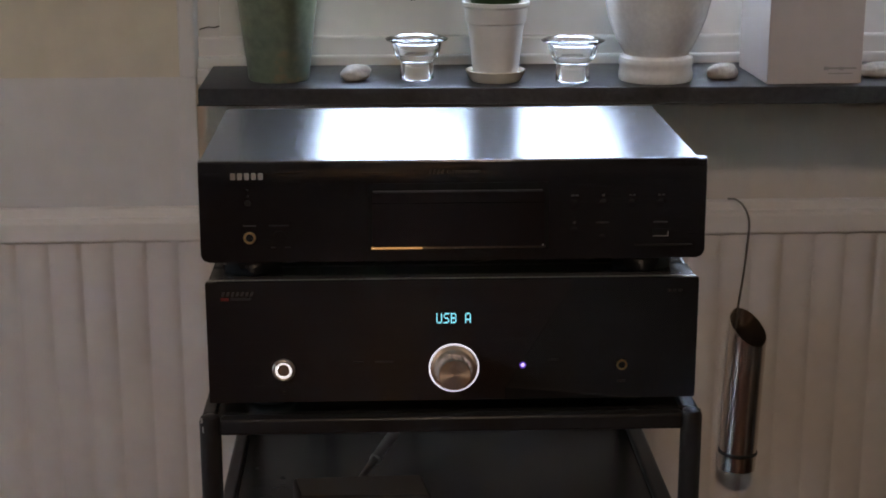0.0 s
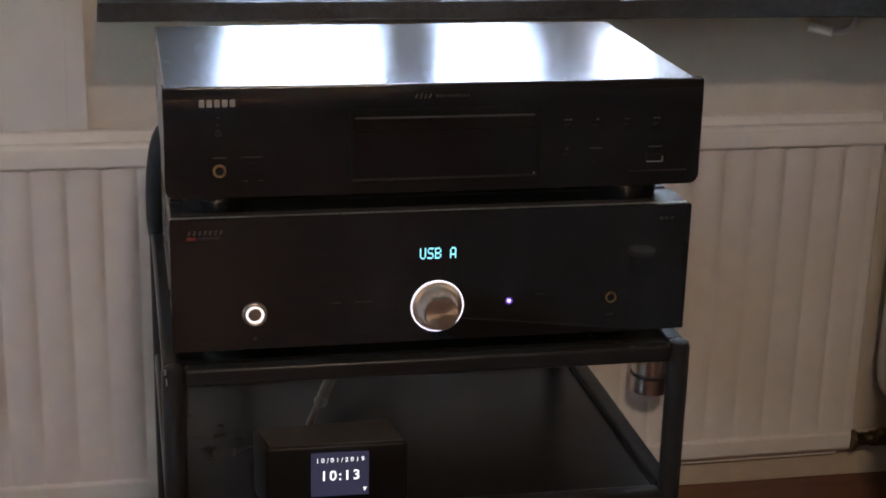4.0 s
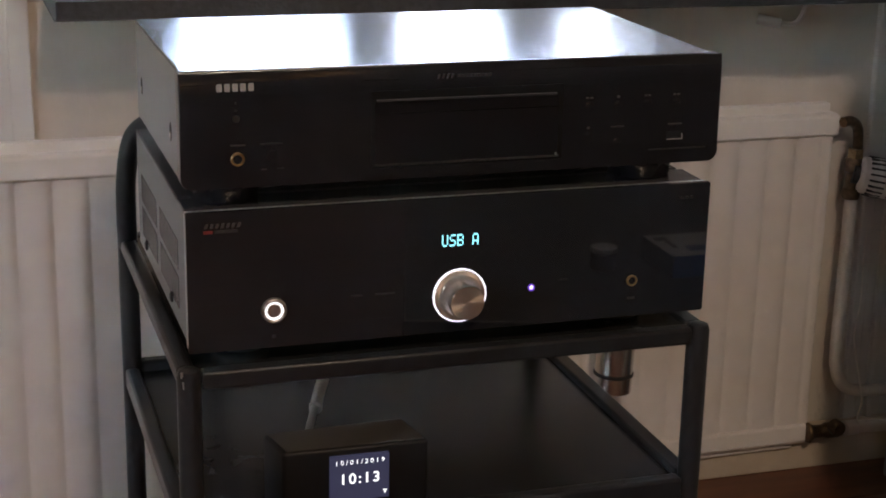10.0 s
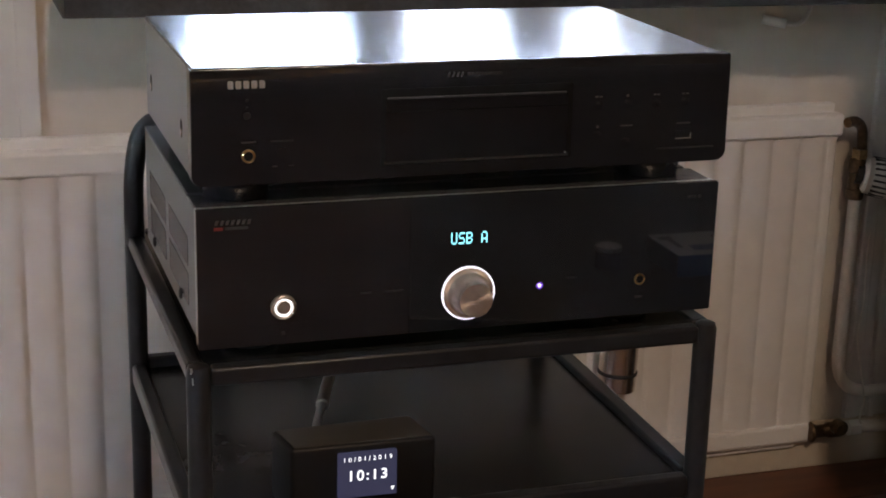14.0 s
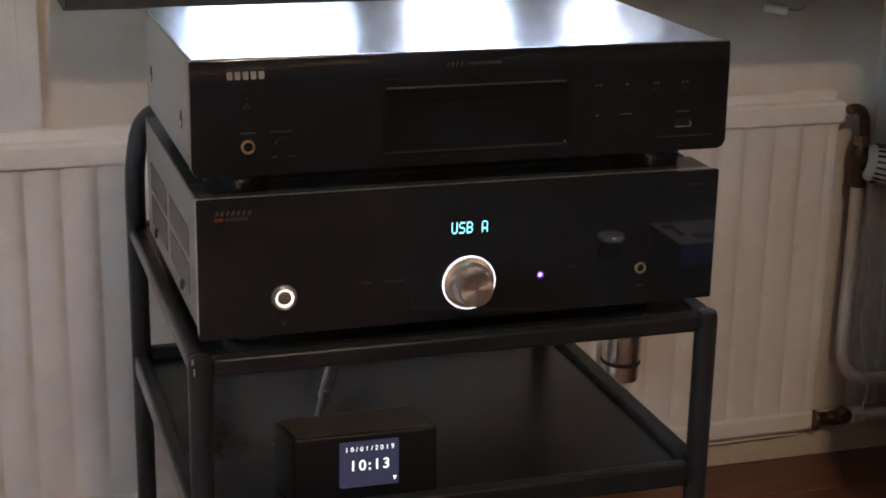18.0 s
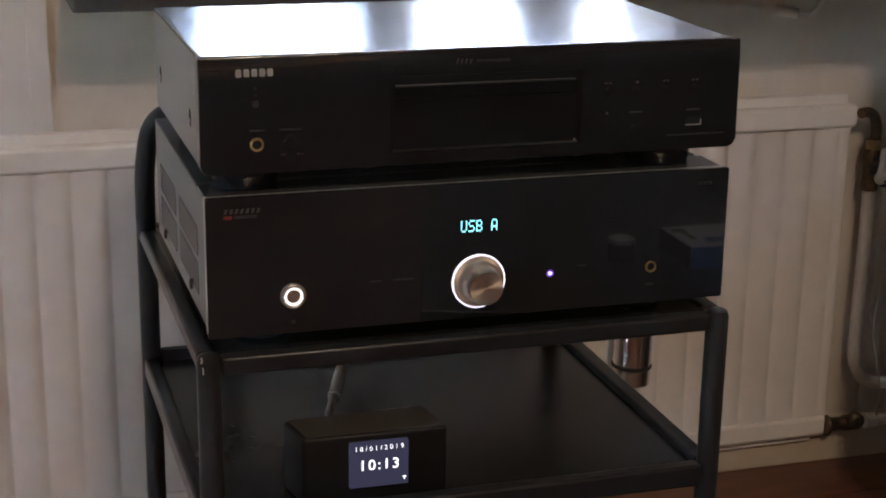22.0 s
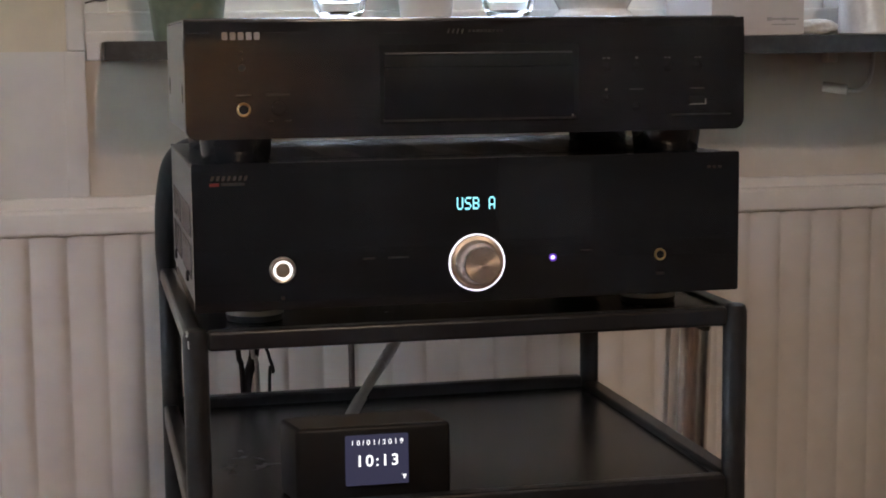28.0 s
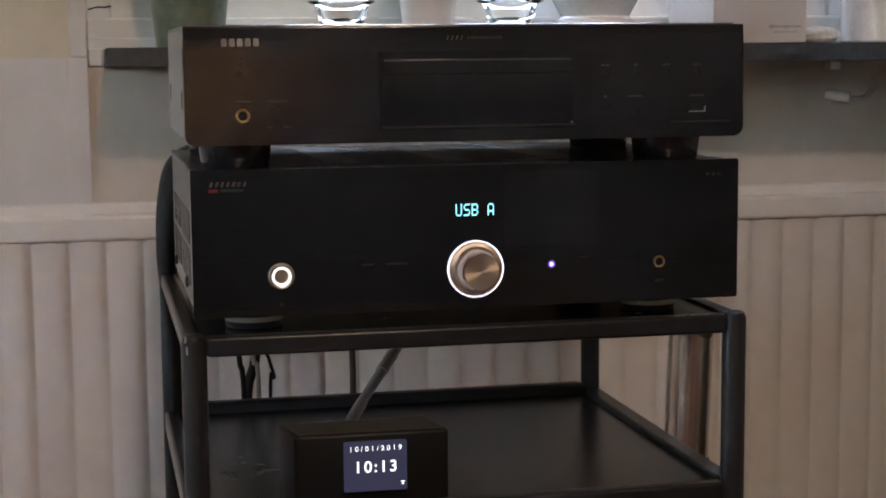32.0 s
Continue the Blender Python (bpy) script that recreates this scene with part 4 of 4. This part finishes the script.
def streamer():
    s = thing("clock_radio", (-0.083, 0.034, SHELF), "small black streaming box with a lit clock screen", "clock radio")
    bm = bmesh.new()
    outline = [(-0.1480, 0.056), (-0.1400, 0.0135), (-0.0190, 0.0115), (-0.0265, 0.060)]
    z1 = 0.3630
    low = [bm.verts.new((x, y, SHELF)) for x, y in outline]
    top = [bm.verts.new((x, y, z1)) for x, y in outline]
    bm.faces.new(low)
    bm.faces.new(top)
    for k in range(len(low)):
        bm.faces.new((low[k], low[(k + 1) % 4], top[(k + 1) % 4], top[k]))
    bmesh.ops.bevel(bm, geom=list(bm.edges), offset=0.0035, segments=3, profile=0.5, affect="EDGES")
    part("case", bm, M_CASE, s)
    top_bm = bmesh.new()
    ring = [top_bm.verts.new((x * 0.94 - 0.083 * 0.06, y * 0.90 + 0.0350 * 0.10, 0.3629)) for x, y in outline]
    lid = top_bm.faces.new(ring)
    grown = bmesh.ops.extrude_face_region(top_bm, geom=[lid])
    bmesh.ops.translate(top_bm, verts=[v for v in grown["geom"] if isinstance(v, bmesh.types.BMVert)], vec=(0, 0, 0.0007))
    part("top_plate", top_bm, M_BOXTOP, s, "slightly paler top")
    tilt = Matrix.Translation((-0.078, 0.0098, 0.3375)) @ Matrix.Rotation(radians(-1.0), 4, "Z")
    part("screen", prism(rounded(-0.0245, 0.0245, -0.0200, 0.0190, 0.0008), -0.0008, 0.003), M_SCREEN, s, "lit blue-grey screen", tilt, False)
    t1 = text_mesh("10/01/2019", 0.0056, 0.0, -0.0012, 0.0118, 1.62, 0.0)
    part("date", t1, M_DIGIT, s, "white digits 10/01/2019", tilt, False)
    t2 = text_mesh("10:13", 0.0126, 0.0, -0.0012, -0.0050, 1.24, 0.00016)
    part("time", t2, M_DIGIT, s, "white digits 10:13", tilt, False)
    part("signal_mark", prism([(0.0205, -0.0160), (0.0217, -0.0160), (0.0217, -0.0145), (0.0228, -0.0130), (0.0194, -0.0130), (0.0205, -0.0145)], -0.0013, -0.0008), M_DIGIT, s, "small white signal mark", tilt, False)
    c = thing("network_cable", (-0.03, 0.286, 0.345), "grey cable plugged into the back of the streaming box", "cable")
    part("cord", sweep([(-0.106, 0.052, 0.312), (-0.104, 0.085, 0.313), (-0.092, 0.140, 0.316), (-0.056, 0.234, 0.331), (-0.031, 0.286, 0.345), (0.003, 0.352, 0.364), (0.034, 0.420, 0.384), (0.040, 0.440, 0.43), (0.035, 0.40, 0.475), (0.03, 0.302, 0.50)], lambda t: 0.0035 if t < 0.28 else 0.0049, 12, 8), M_GREYCABLE, c)
    part("collar", sweep([(-0.072, 0.192, 0.3235), (-0.062, 0.219, 0.3283), (-0.050, 0.247, 0.3343)], lambda t: 0.0056 if t > 0.12 else 0.0064, 12, 10), M_GREYCABLE, c, "grey collar on the cable")
    part("boot", sweep([(-0.0205, 0.306, 0.351), (-0.0035, 0.340, 0.3607)], lambda t: 0.0056 + 0.0006 * math.sin(t * 22), 12, 12), M_GREYCABLE, c, "ribbed strain relief")



streamer()


def cables():
    c = thing("speaker_cable", (-0.228, 0.345, 0.45), "thick black sleeved cable arching behind the amplifier", "cable")
    part("cord", sweep([(-0.170, 0.345, 0.535), (-0.182, 0.352, 0.557), (-0.195, 0.356, 0.5595), (-0.2095, 0.358, 0.545), (-0.2165, 0.358, 0.510), (-0.2180, 0.357, 0.47), (-0.2170, 0.364, 0.449), (-0.2130, 0.403, 0.40), (-0.2125, 0.404, 0.25), (-0.2125, 0.404, 0.012)], 0.0095, 16, 8), M_CABLE, c)
    part("plug", sweep([(-0.170, 0.301, 0.520), (-0.172, 0.345, 0.530)], 0.009, 14, 2), M_CABLE, c, "black plug")
    for pts, r, m, name, label in (
        ([(-0.150, 0.32, 0.47), (-0.148, 0.42, 0.40), (-0.145, 0.425, 0.346), (-0.141, 0.425, 0.30), (-0.14, 0.425, 0.01)], 0.0028, M_CABLE, "power_cable", "black power cable hanging behind the rack"),
        ([(-0.128, 0.32, 0.48), (-0.124, 0.42, 0.41), (-0.129, 0.428, 0.346), (-0.137, 0.428, 0.315), (-0.138, 0.43, 0.25), (-0.13, 0.43, 0.01)], 0.0052, M_CABLE, "mains_cable", "thick black mains cable hanging behind the rack"),
        ([(-0.136, 0.32, 0.48), (-0.134, 0.416, 0.39), (-0.131, 0.42, 0.346), (-0.1265, 0.42, 0.31), (-0.125, 0.42, 0.01)], 0.0024, M_GREYCABLE, "signal_cable", "thin grey signal cable behind the rack"),
        ([(-0.119, 0.32, 0.48), (-0.119, 0.42, 0.37), (-0.115, 0.422, 0.345), (-0.1105, 0.422, 0.327), (-0.115, 0.42, 0.305), (-0.113, 0.42, 0.01)], 0.0017, M_CABLE, "thin_black_cable", "thin black cable curling behind the rack"),
        ([(-0.03, 0.32, 0.48), (-0.028, 0.43, 0.38), (-0.027, 0.44, 0.33), (-0.026, 0.44, 0.01)], 0.0032, M_BROWNCABLE, "brown_mains_cable", "dull brown cable hanging in front of the radiator"),
    ):
        t = thing(name, pts[2], label, "cable")
        part("cord", sweep(pts, r, 10, 8), m, t)


cables()


# ---------- things on the sill ----------
def green_pot():
    p = thing("green_flowerpot", (-0.180, 0.522, SILL_TOP), "tall mottled green glazed flowerpot on the sill", "flowerpot")
    z = SILL_TOP
    part("pot", lathe([(0, z), (0.0335, z), (0.0350, z + 0.002), (0.0465, z + 0.100), (0.0520, z + 0.150), (0.0530, z + 0.165), (0.0495, z + 0.165), (0.0485, z + 0.150), (0.046, z + 0.140), (0, z + 0.140)], 48, (-0.180, 0.522, 0)), M_GREEN, p)
    part("soil", lathe([(0, z + 0.1415), (0.045, z + 0.1405)], 32, (-0.180, 0.522, 0)), M_SOIL, p)


def blade(x, y, z, azim, length, bend, width, start=0.01):
    """One long leaf rising from a pot and bowing outwards."""
    bm = bmesh.new()
    rows = []
    for k in range(11):
        t = k / 10
        w = width * (0.55 + 0.45 * math.sin(math.pi * min(1.0, 0.15 + t))) * (1 - t ** 5)
        a = bend * t
        rr = start + length * (t * math.sin(a) * 0.8)
        zz = z + length * t * math.cos(a * 0.75)
        rows.append([bm.verts.new((rr - 0.15 * w * abs(s), s * w, zz)) for s in (-1, 0, 1)])
    for q0, q1 in zip(rows, rows[1:]):
        for k in range(2):
            bm.faces.new((q0[k], q0[k + 1], q1[k + 1], q1[k]))
    bmesh.ops.solidify(bm, geom=list(bm.faces), thickness=0.0010)
    bm.transform(Matrix.Translation((x, y, 0)) @ Matrix.Rotation(azim, 4, "Z"))
    return bm


def plant(name, x, y, z, radius, count, length, bend, width, label, seed):
    rng = random.Random(seed)
    p = thing(name, (x, y, z), label, "plant")
    for k in range(count):
        a = 2 * math.pi * (k * 0.382) + rng.uniform(-0.3, 0.3)
        q = radius * math.sqrt((k + 0.5) / count) * 0.8
        part("leaf", blade(x, y, z, a, length * rng.uniform(0.7, 1.1), bend * rng.uniform(0.5, 1.2), width * rng.uniform(0.8, 1.15), q), M_LEAF, p)


def stone(x, y, rx, ry, rz, seed, twist=0.0):
    bm = bmesh.new()
    bmesh.ops.create_icosphere(bm, subdivisions=4, radius=1.0)
    for v in bm.verts:
        n = noise.noise(v.co * 0.9 + Vector((seed, 0, 0))) * 0.22 + noise.noise(v.co * 2.1 + Vector((0, seed, 0))) * 0.09 + noise.noise(v.co * 5.0 + Vector((0, 0, seed))) * 0.02
        v.co = v.co * (1 + n)
        v.co = Vector((v.co.x * rx, v.co.y * ry, v.co.z * rz))
    bm.transform(Matrix.Rotation(twist, 4, "Z"))
    low = min(v.co.z for v in bm.verts)
    for v in bm.verts:
        v.co.z = max(v.co.z - low, 0.0016) - 0.0016
    bm.transform(Matrix.Translation((x, y, SILL_TOP)))
    s = thing("beach_stone", (x, y, SILL_TOP), "smooth pale grey beach stone on the dark sill", "stone", "stones on the sill")
    part("pebble", bm, M_STONE, s)


def candle_glass(x, y):
    z = SILL_TOP
    g = thing("candle_holder", (x, y, z), "clear glass candle holder with a wide rim", "candle holder", "glass candle holders")
    prof = [(0, z + 0.0195), (0.0135, z + 0.0190), (0.0150, z + 0.0015), (0.0160, z), (0.0190, z), (0.0198, z + 0.0015), (0.0190, z + 0.018), (0.0185, z + 0.0215), (0.0235, z + 0.0245), (0.0275, z + 0.034), (0.0290, z + 0.0425), (0.0340, z + 0.0450), (0.0360, z + 0.0458),
            (0.0363, z + 0.0466), (0.0330, z + 0.0482), (0.0262, z + 0.0495), (0.0250, z + 0.0488), (0.0232, z + 0.0455), (0.0215, z + 0.038), (0.0195, z + 0.0300), (0, z + 0.0290)]
    part("bowl", lathe(prof, 56, (x, y, 0)), M_CLEAR, g, "", None, True, 60)


def small_pot():
    x, y, z = 0.0695, 0.5015, SILL_TOP
    p = thing("white_flowerpot", (x, y, z), "small white flowerpot on a cream saucer", "flowerpot")
    part("saucer", lathe([(0, z), (0.0270, z), (0.0300, z + 0.003), (0.0345, z + 0.0125), (0.0335, z + 0.0132), (0.0290, z + 0.0050), (0, z + 0.0042)], 48, (x, y, 0)), M_SAUCER, p, "cream plastic saucer")
    part("pot", lathe([(0, z + 0.0045), (0.0240, z + 0.0045), (0.0255, z + 0.006), (0.0320, z + 0.066), (0.0345, z + 0.0675), (0.0362, z + 0.084), (0.0385, z + 0.0865), (0.0385, z + 0.0905), (0.0355, z + 0.0910), (0.0345, z + 0.085), (0, z + 0.085)], 56, (x, y, 0)), M_MATTPOT, p)
    part("soil", lathe([(0, z + 0.0865), (0.0340, z + 0.0858)], 32, (x, y, 0)), M_SOIL, p)
    for a, ln, h in ((205, 0.100, 0.012), (160, 0.075, 0.020)):
        bm = bmesh.new()
        rows = []
        for k in range(9):
            t = k / 8
            wdt = 0.012 * math.sin(math.pi * min(1, 0.08 + t)) * (1 - 0.25 * t)
            r = 0.008 + ln * t
            zz = z + 0.088 + h * math.sin(math.pi * 0.75 * t)
            rows.append([bm.verts.new((r, s * wdt, zz + 0.004 * abs(s))) for s in (-1, 0, 1)])
        for q0, q1 in zip(rows, rows[1:]):
            for k in range(2):
                bm.faces.new((q0[k], q0[k + 1], q1[k + 1], q1[k]))
        bmesh.ops.solidify(bm, geom=list(bm.faces), thickness=0.0012)
        part("leaf", bm, M_LEAF, p, "dark green leaf", Matrix.Translation((x, y, 0)) @ Matrix.Rotation(radians(a), 4, "Z"))


def urn():
    x, y, z = 0.2545, 0.5015, SILL_TOP
    p = thing("white_urn", (x, y, z), "large white glazed urn-shaped planter", "planter")
    part("urn", lathe([(0, z), (0.0415, z), (0.0428, z + 0.002), (0.0430, z + 0.008), (0.0420, z + 0.012), (0.0416, z + 0.016), (0.0424, z + 0.019), (0.0426, z + 0.023), (0.0412, z + 0.0265), (0.0380, z + 0.0285), (0.0370, z + 0.030), (0.0378, z + 0.032), (0.0400, z + 0.036), (0.0445, z + 0.044), (0.0500, z + 0.056), (0.0560, z + 0.073), (0.0605, z + 0.092), (0.0625, z + 0.115), (0.0625, z + 0.125), (0.060, z + 0.126), (0.058, z + 0.105), (0, z + 0.104)], 64, (x, y, 0)), M_CERAMIC, p)
    part("soil", lathe([(0, z + 0.106), (0.0575, z + 0.1055)], 32, (x, y, 0)), M_SOIL, p)


def carton():
    z = SILL_TOP
    c = thing("white_box", (0.43, 0.50, z), "upright white cardboard box with faint print", "box")
    m = Matrix.Translation((0.374, 0.4575, 0)) @ Matrix.Rotation(radians(1.5), 4, "Z")
    part("carton", box(0, 0.1085, 0, 0.132, z, z + 0.34, 0.0012), M_CARD, c, "", m)
    for u0, u1, z0, z1 in ((0.065, 0.102, 0.0205, 0.0225), (0.0645, 0.070, 0.0195, 0.0235), (0.082, 0.087, 0.0195, 0.0230), (0.070, 0.098, 0.0150, 0.0162)):
        part("print_bar", box(u0, u1, -0.0004, 0.0004, z + z0 - 0.004, z + z1 - 0.004), M_PALEPRINT, c, "grey print bar", m, False)


def white_cylinder():
    x, y, z = 0.606, 0.505, SILL_TOP
    p = thing("white_planter", (x, y, z), "plain white cylindrical planter", "planter")
    part("planter", lathe([(0, z), (0.0530, z), (0.0545, z + 0.002), (0.0550, z + 0.140), (0.0520, z + 0.140), (0.0515, z + 0.120), (0, z + 0.120)], 56, (x, y, 0)), M_CERAMIC, p)


green_pot()
plant("upright_plant", -0.180, 0.522, SILL_TOP + 0.1405, 0.042, 34, 0.42, 0.42, 0.016, "upright dark green plant in the green pot", 3)
plant("leafy_plant", 0.0695, 0.5015, SILL_TOP + 0.0860, 0.036, 60, 0.34, 0.26, 0.017, "slender green plant in the small white pot", 5)
plant("broad_plant", 0.2545, 0.5015, SILL_TOP + 0.1055, 0.046, 18, 0.30, 0.28, 0.016, "bushy green plant in the white urn", 7)
stone(-0.0905, 0.5070, 0.0165, 0.013, 0.0105, 1.3, 0.2)
candle_glass(-0.0205, 0.5180)
small_pot()
candle_glass(0.1575, 0.4945)
urn()
stone(0.3320, 0.5030, 0.0190, 0.014, 0.0095, 5.1, 0.1)
carton()
stone(0.5150, 0.5050, 0.0260, 0.013, 0.0095, 8.4, -0.1)
white_cylinder()


# ---------- right corner ----------
def storage_box():
    s = thing("storage_box", (0.803, 0.45, 0.0), "tall narrow blue-grey mottled box standing on the floor", "box")
    part("body", box(0.778, 0.822, 0.36, 0.542, 0.0, 0.742, 0.003), M_MARBLE, s)
    part("lid", box(0.776, 0.824, 0.357, 0.545, 0.7425, 0.765, 0.003), M_MARBLE, s)


storage_box()


# ---------- the rest of the room, mirrored in the glossy front ----------
def side_table():
    t = thing("side_table", (0.55, -0.6, 0.0), "low dark wooden table turned slightly in front of the rack", "table")
    x0, x1, y0, y1, z = 0.0, 0.75, -0.95, 0.0, 0.318
    turn = Matrix.Translation((0.077, -0.42, 0)) @ Matrix.Rotation(radians(16.7), 4, "Z")
    part("tabletop", box(x0, x1, y0, y1, z - 0.022, z, 0.003), M_TABLE, t, "", turn)
    for x in (x0 + 0.025, x1 - 0.025):
        for y in (y0 + 0.025, y1 - 0.025):
            part("leg", box(x - 0.018, x + 0.018, y - 0.018, y + 0.018, 0.0, z - 0.0225, 0.002), M_TABLE, t, "", turn)
    b = thing("blue_box", (0.50, -0.53, z), "flat blue box with a pale printed lid on the side table", "box")
    part("carton", box(0.425, 0.60, -0.572, -0.484, z, z + 0.0262, 0.0008), M_BLUE, b)
    part("dark_side", box(0.4241, 0.4249, -0.5715, -0.4845, z, z + 0.0260), M_PLASTIC, b, "black printed side", None, False)
    part("printed_top", box(0.4252, 0.5998, -0.5718, -0.4842, z + 0.0263, z + 0.0270, 0.0002), M_PAPER, b, "pale printed top")
    for x0, x1, y0, y1, m in ((0.455, 0.490, -0.520, -0.500, M_BLUE), (0.500, 0.530, -0.555, -0.525, M_RED), (0.432, 0.448, -0.560, -0.548, M_PRINT), (0.440, 0.446, -0.545, -0.515, M_PRINT)):
        part("print_patch", box(x0, x1, y0, y1, z + 0.0268, z + 0.0274), m, b, "", None, False)
    j = thing("small_jar", (0.36, -0.54, z), "small dark jar with a pale round lid on the side table", "jar")
    part("jar", lathe([(0, z), (0.0150, z), (0.0155, z + 0.002), (0.0155, z + 0.020), (0.014, z + 0.022), (0, z + 0.022)], 28, (0.36, -0.54, 0)), M_PLASTIC, j)
    part("lid", lathe([(0, z + 0.0222), (0.0160, z + 0.0222), (0.0162, z + 0.027), (0.0150, z + 0.028), (0, z + 0.028)], 28, (0.36, -0.54, 0)), M_JAR, j, "pale round lid")


side_table()


# made-up furniture out of view, so that the amplifier front mirrors something dark
def sideboard():
    b = thing("sideboard", (0.3, -3.15, 0.0), "unseen long dark sideboard, added to darken the amplifier front's reflection", "sideboard")
    part("carcass", box(-1.8, 2.3, -3.39, -2.96, 0.0, 0.56, 0.004), M_TABLE, b)
    for x0 in (-1.78, -0.93, -0.08, 0.77, 1.62):
        x1 = min(x0 + 0.82, 2.28)
        # the one grey drawer stands in for a pale patch mirrored there
        for z0, z1, m in ((0.05, 0.13, M_TABLE), (0.14, 0.34, M_PALEPATCH if x0 == 0.77 else M_TABLE), (0.35, 0.53, M_TABLE)):
            part("drawer_front", box(x0 + 0.01, x0 + 0.27 if m is M_PALEPATCH else x1, -2.9595, -2.944, z0, z1, 0.003), m, b)


sideboard()


def table_lamp():
    x, y, z = -0.03, -3.16, 0.56
    t = thing("table_lamp", (x, y, z), "small table lamp with a glowing orange shade", "lamp")
    part("base", lathe([(0, z), (0.05, z), (0.05, z + 0.008), (0.012, z + 0.02), (0.010, z + 0.09), (0, z + 0.09)], 28, (x, y, 0)), M_BRASS, t)
    part("shade", lathe([(0.085, z + 0.09), (0.060, z + 0.22), (0.057, z + 0.22), (0.082, z + 0.09)], 36, (x, y, 0), True), M_SHADE, t, "glowing orange shade")


table_lamp()


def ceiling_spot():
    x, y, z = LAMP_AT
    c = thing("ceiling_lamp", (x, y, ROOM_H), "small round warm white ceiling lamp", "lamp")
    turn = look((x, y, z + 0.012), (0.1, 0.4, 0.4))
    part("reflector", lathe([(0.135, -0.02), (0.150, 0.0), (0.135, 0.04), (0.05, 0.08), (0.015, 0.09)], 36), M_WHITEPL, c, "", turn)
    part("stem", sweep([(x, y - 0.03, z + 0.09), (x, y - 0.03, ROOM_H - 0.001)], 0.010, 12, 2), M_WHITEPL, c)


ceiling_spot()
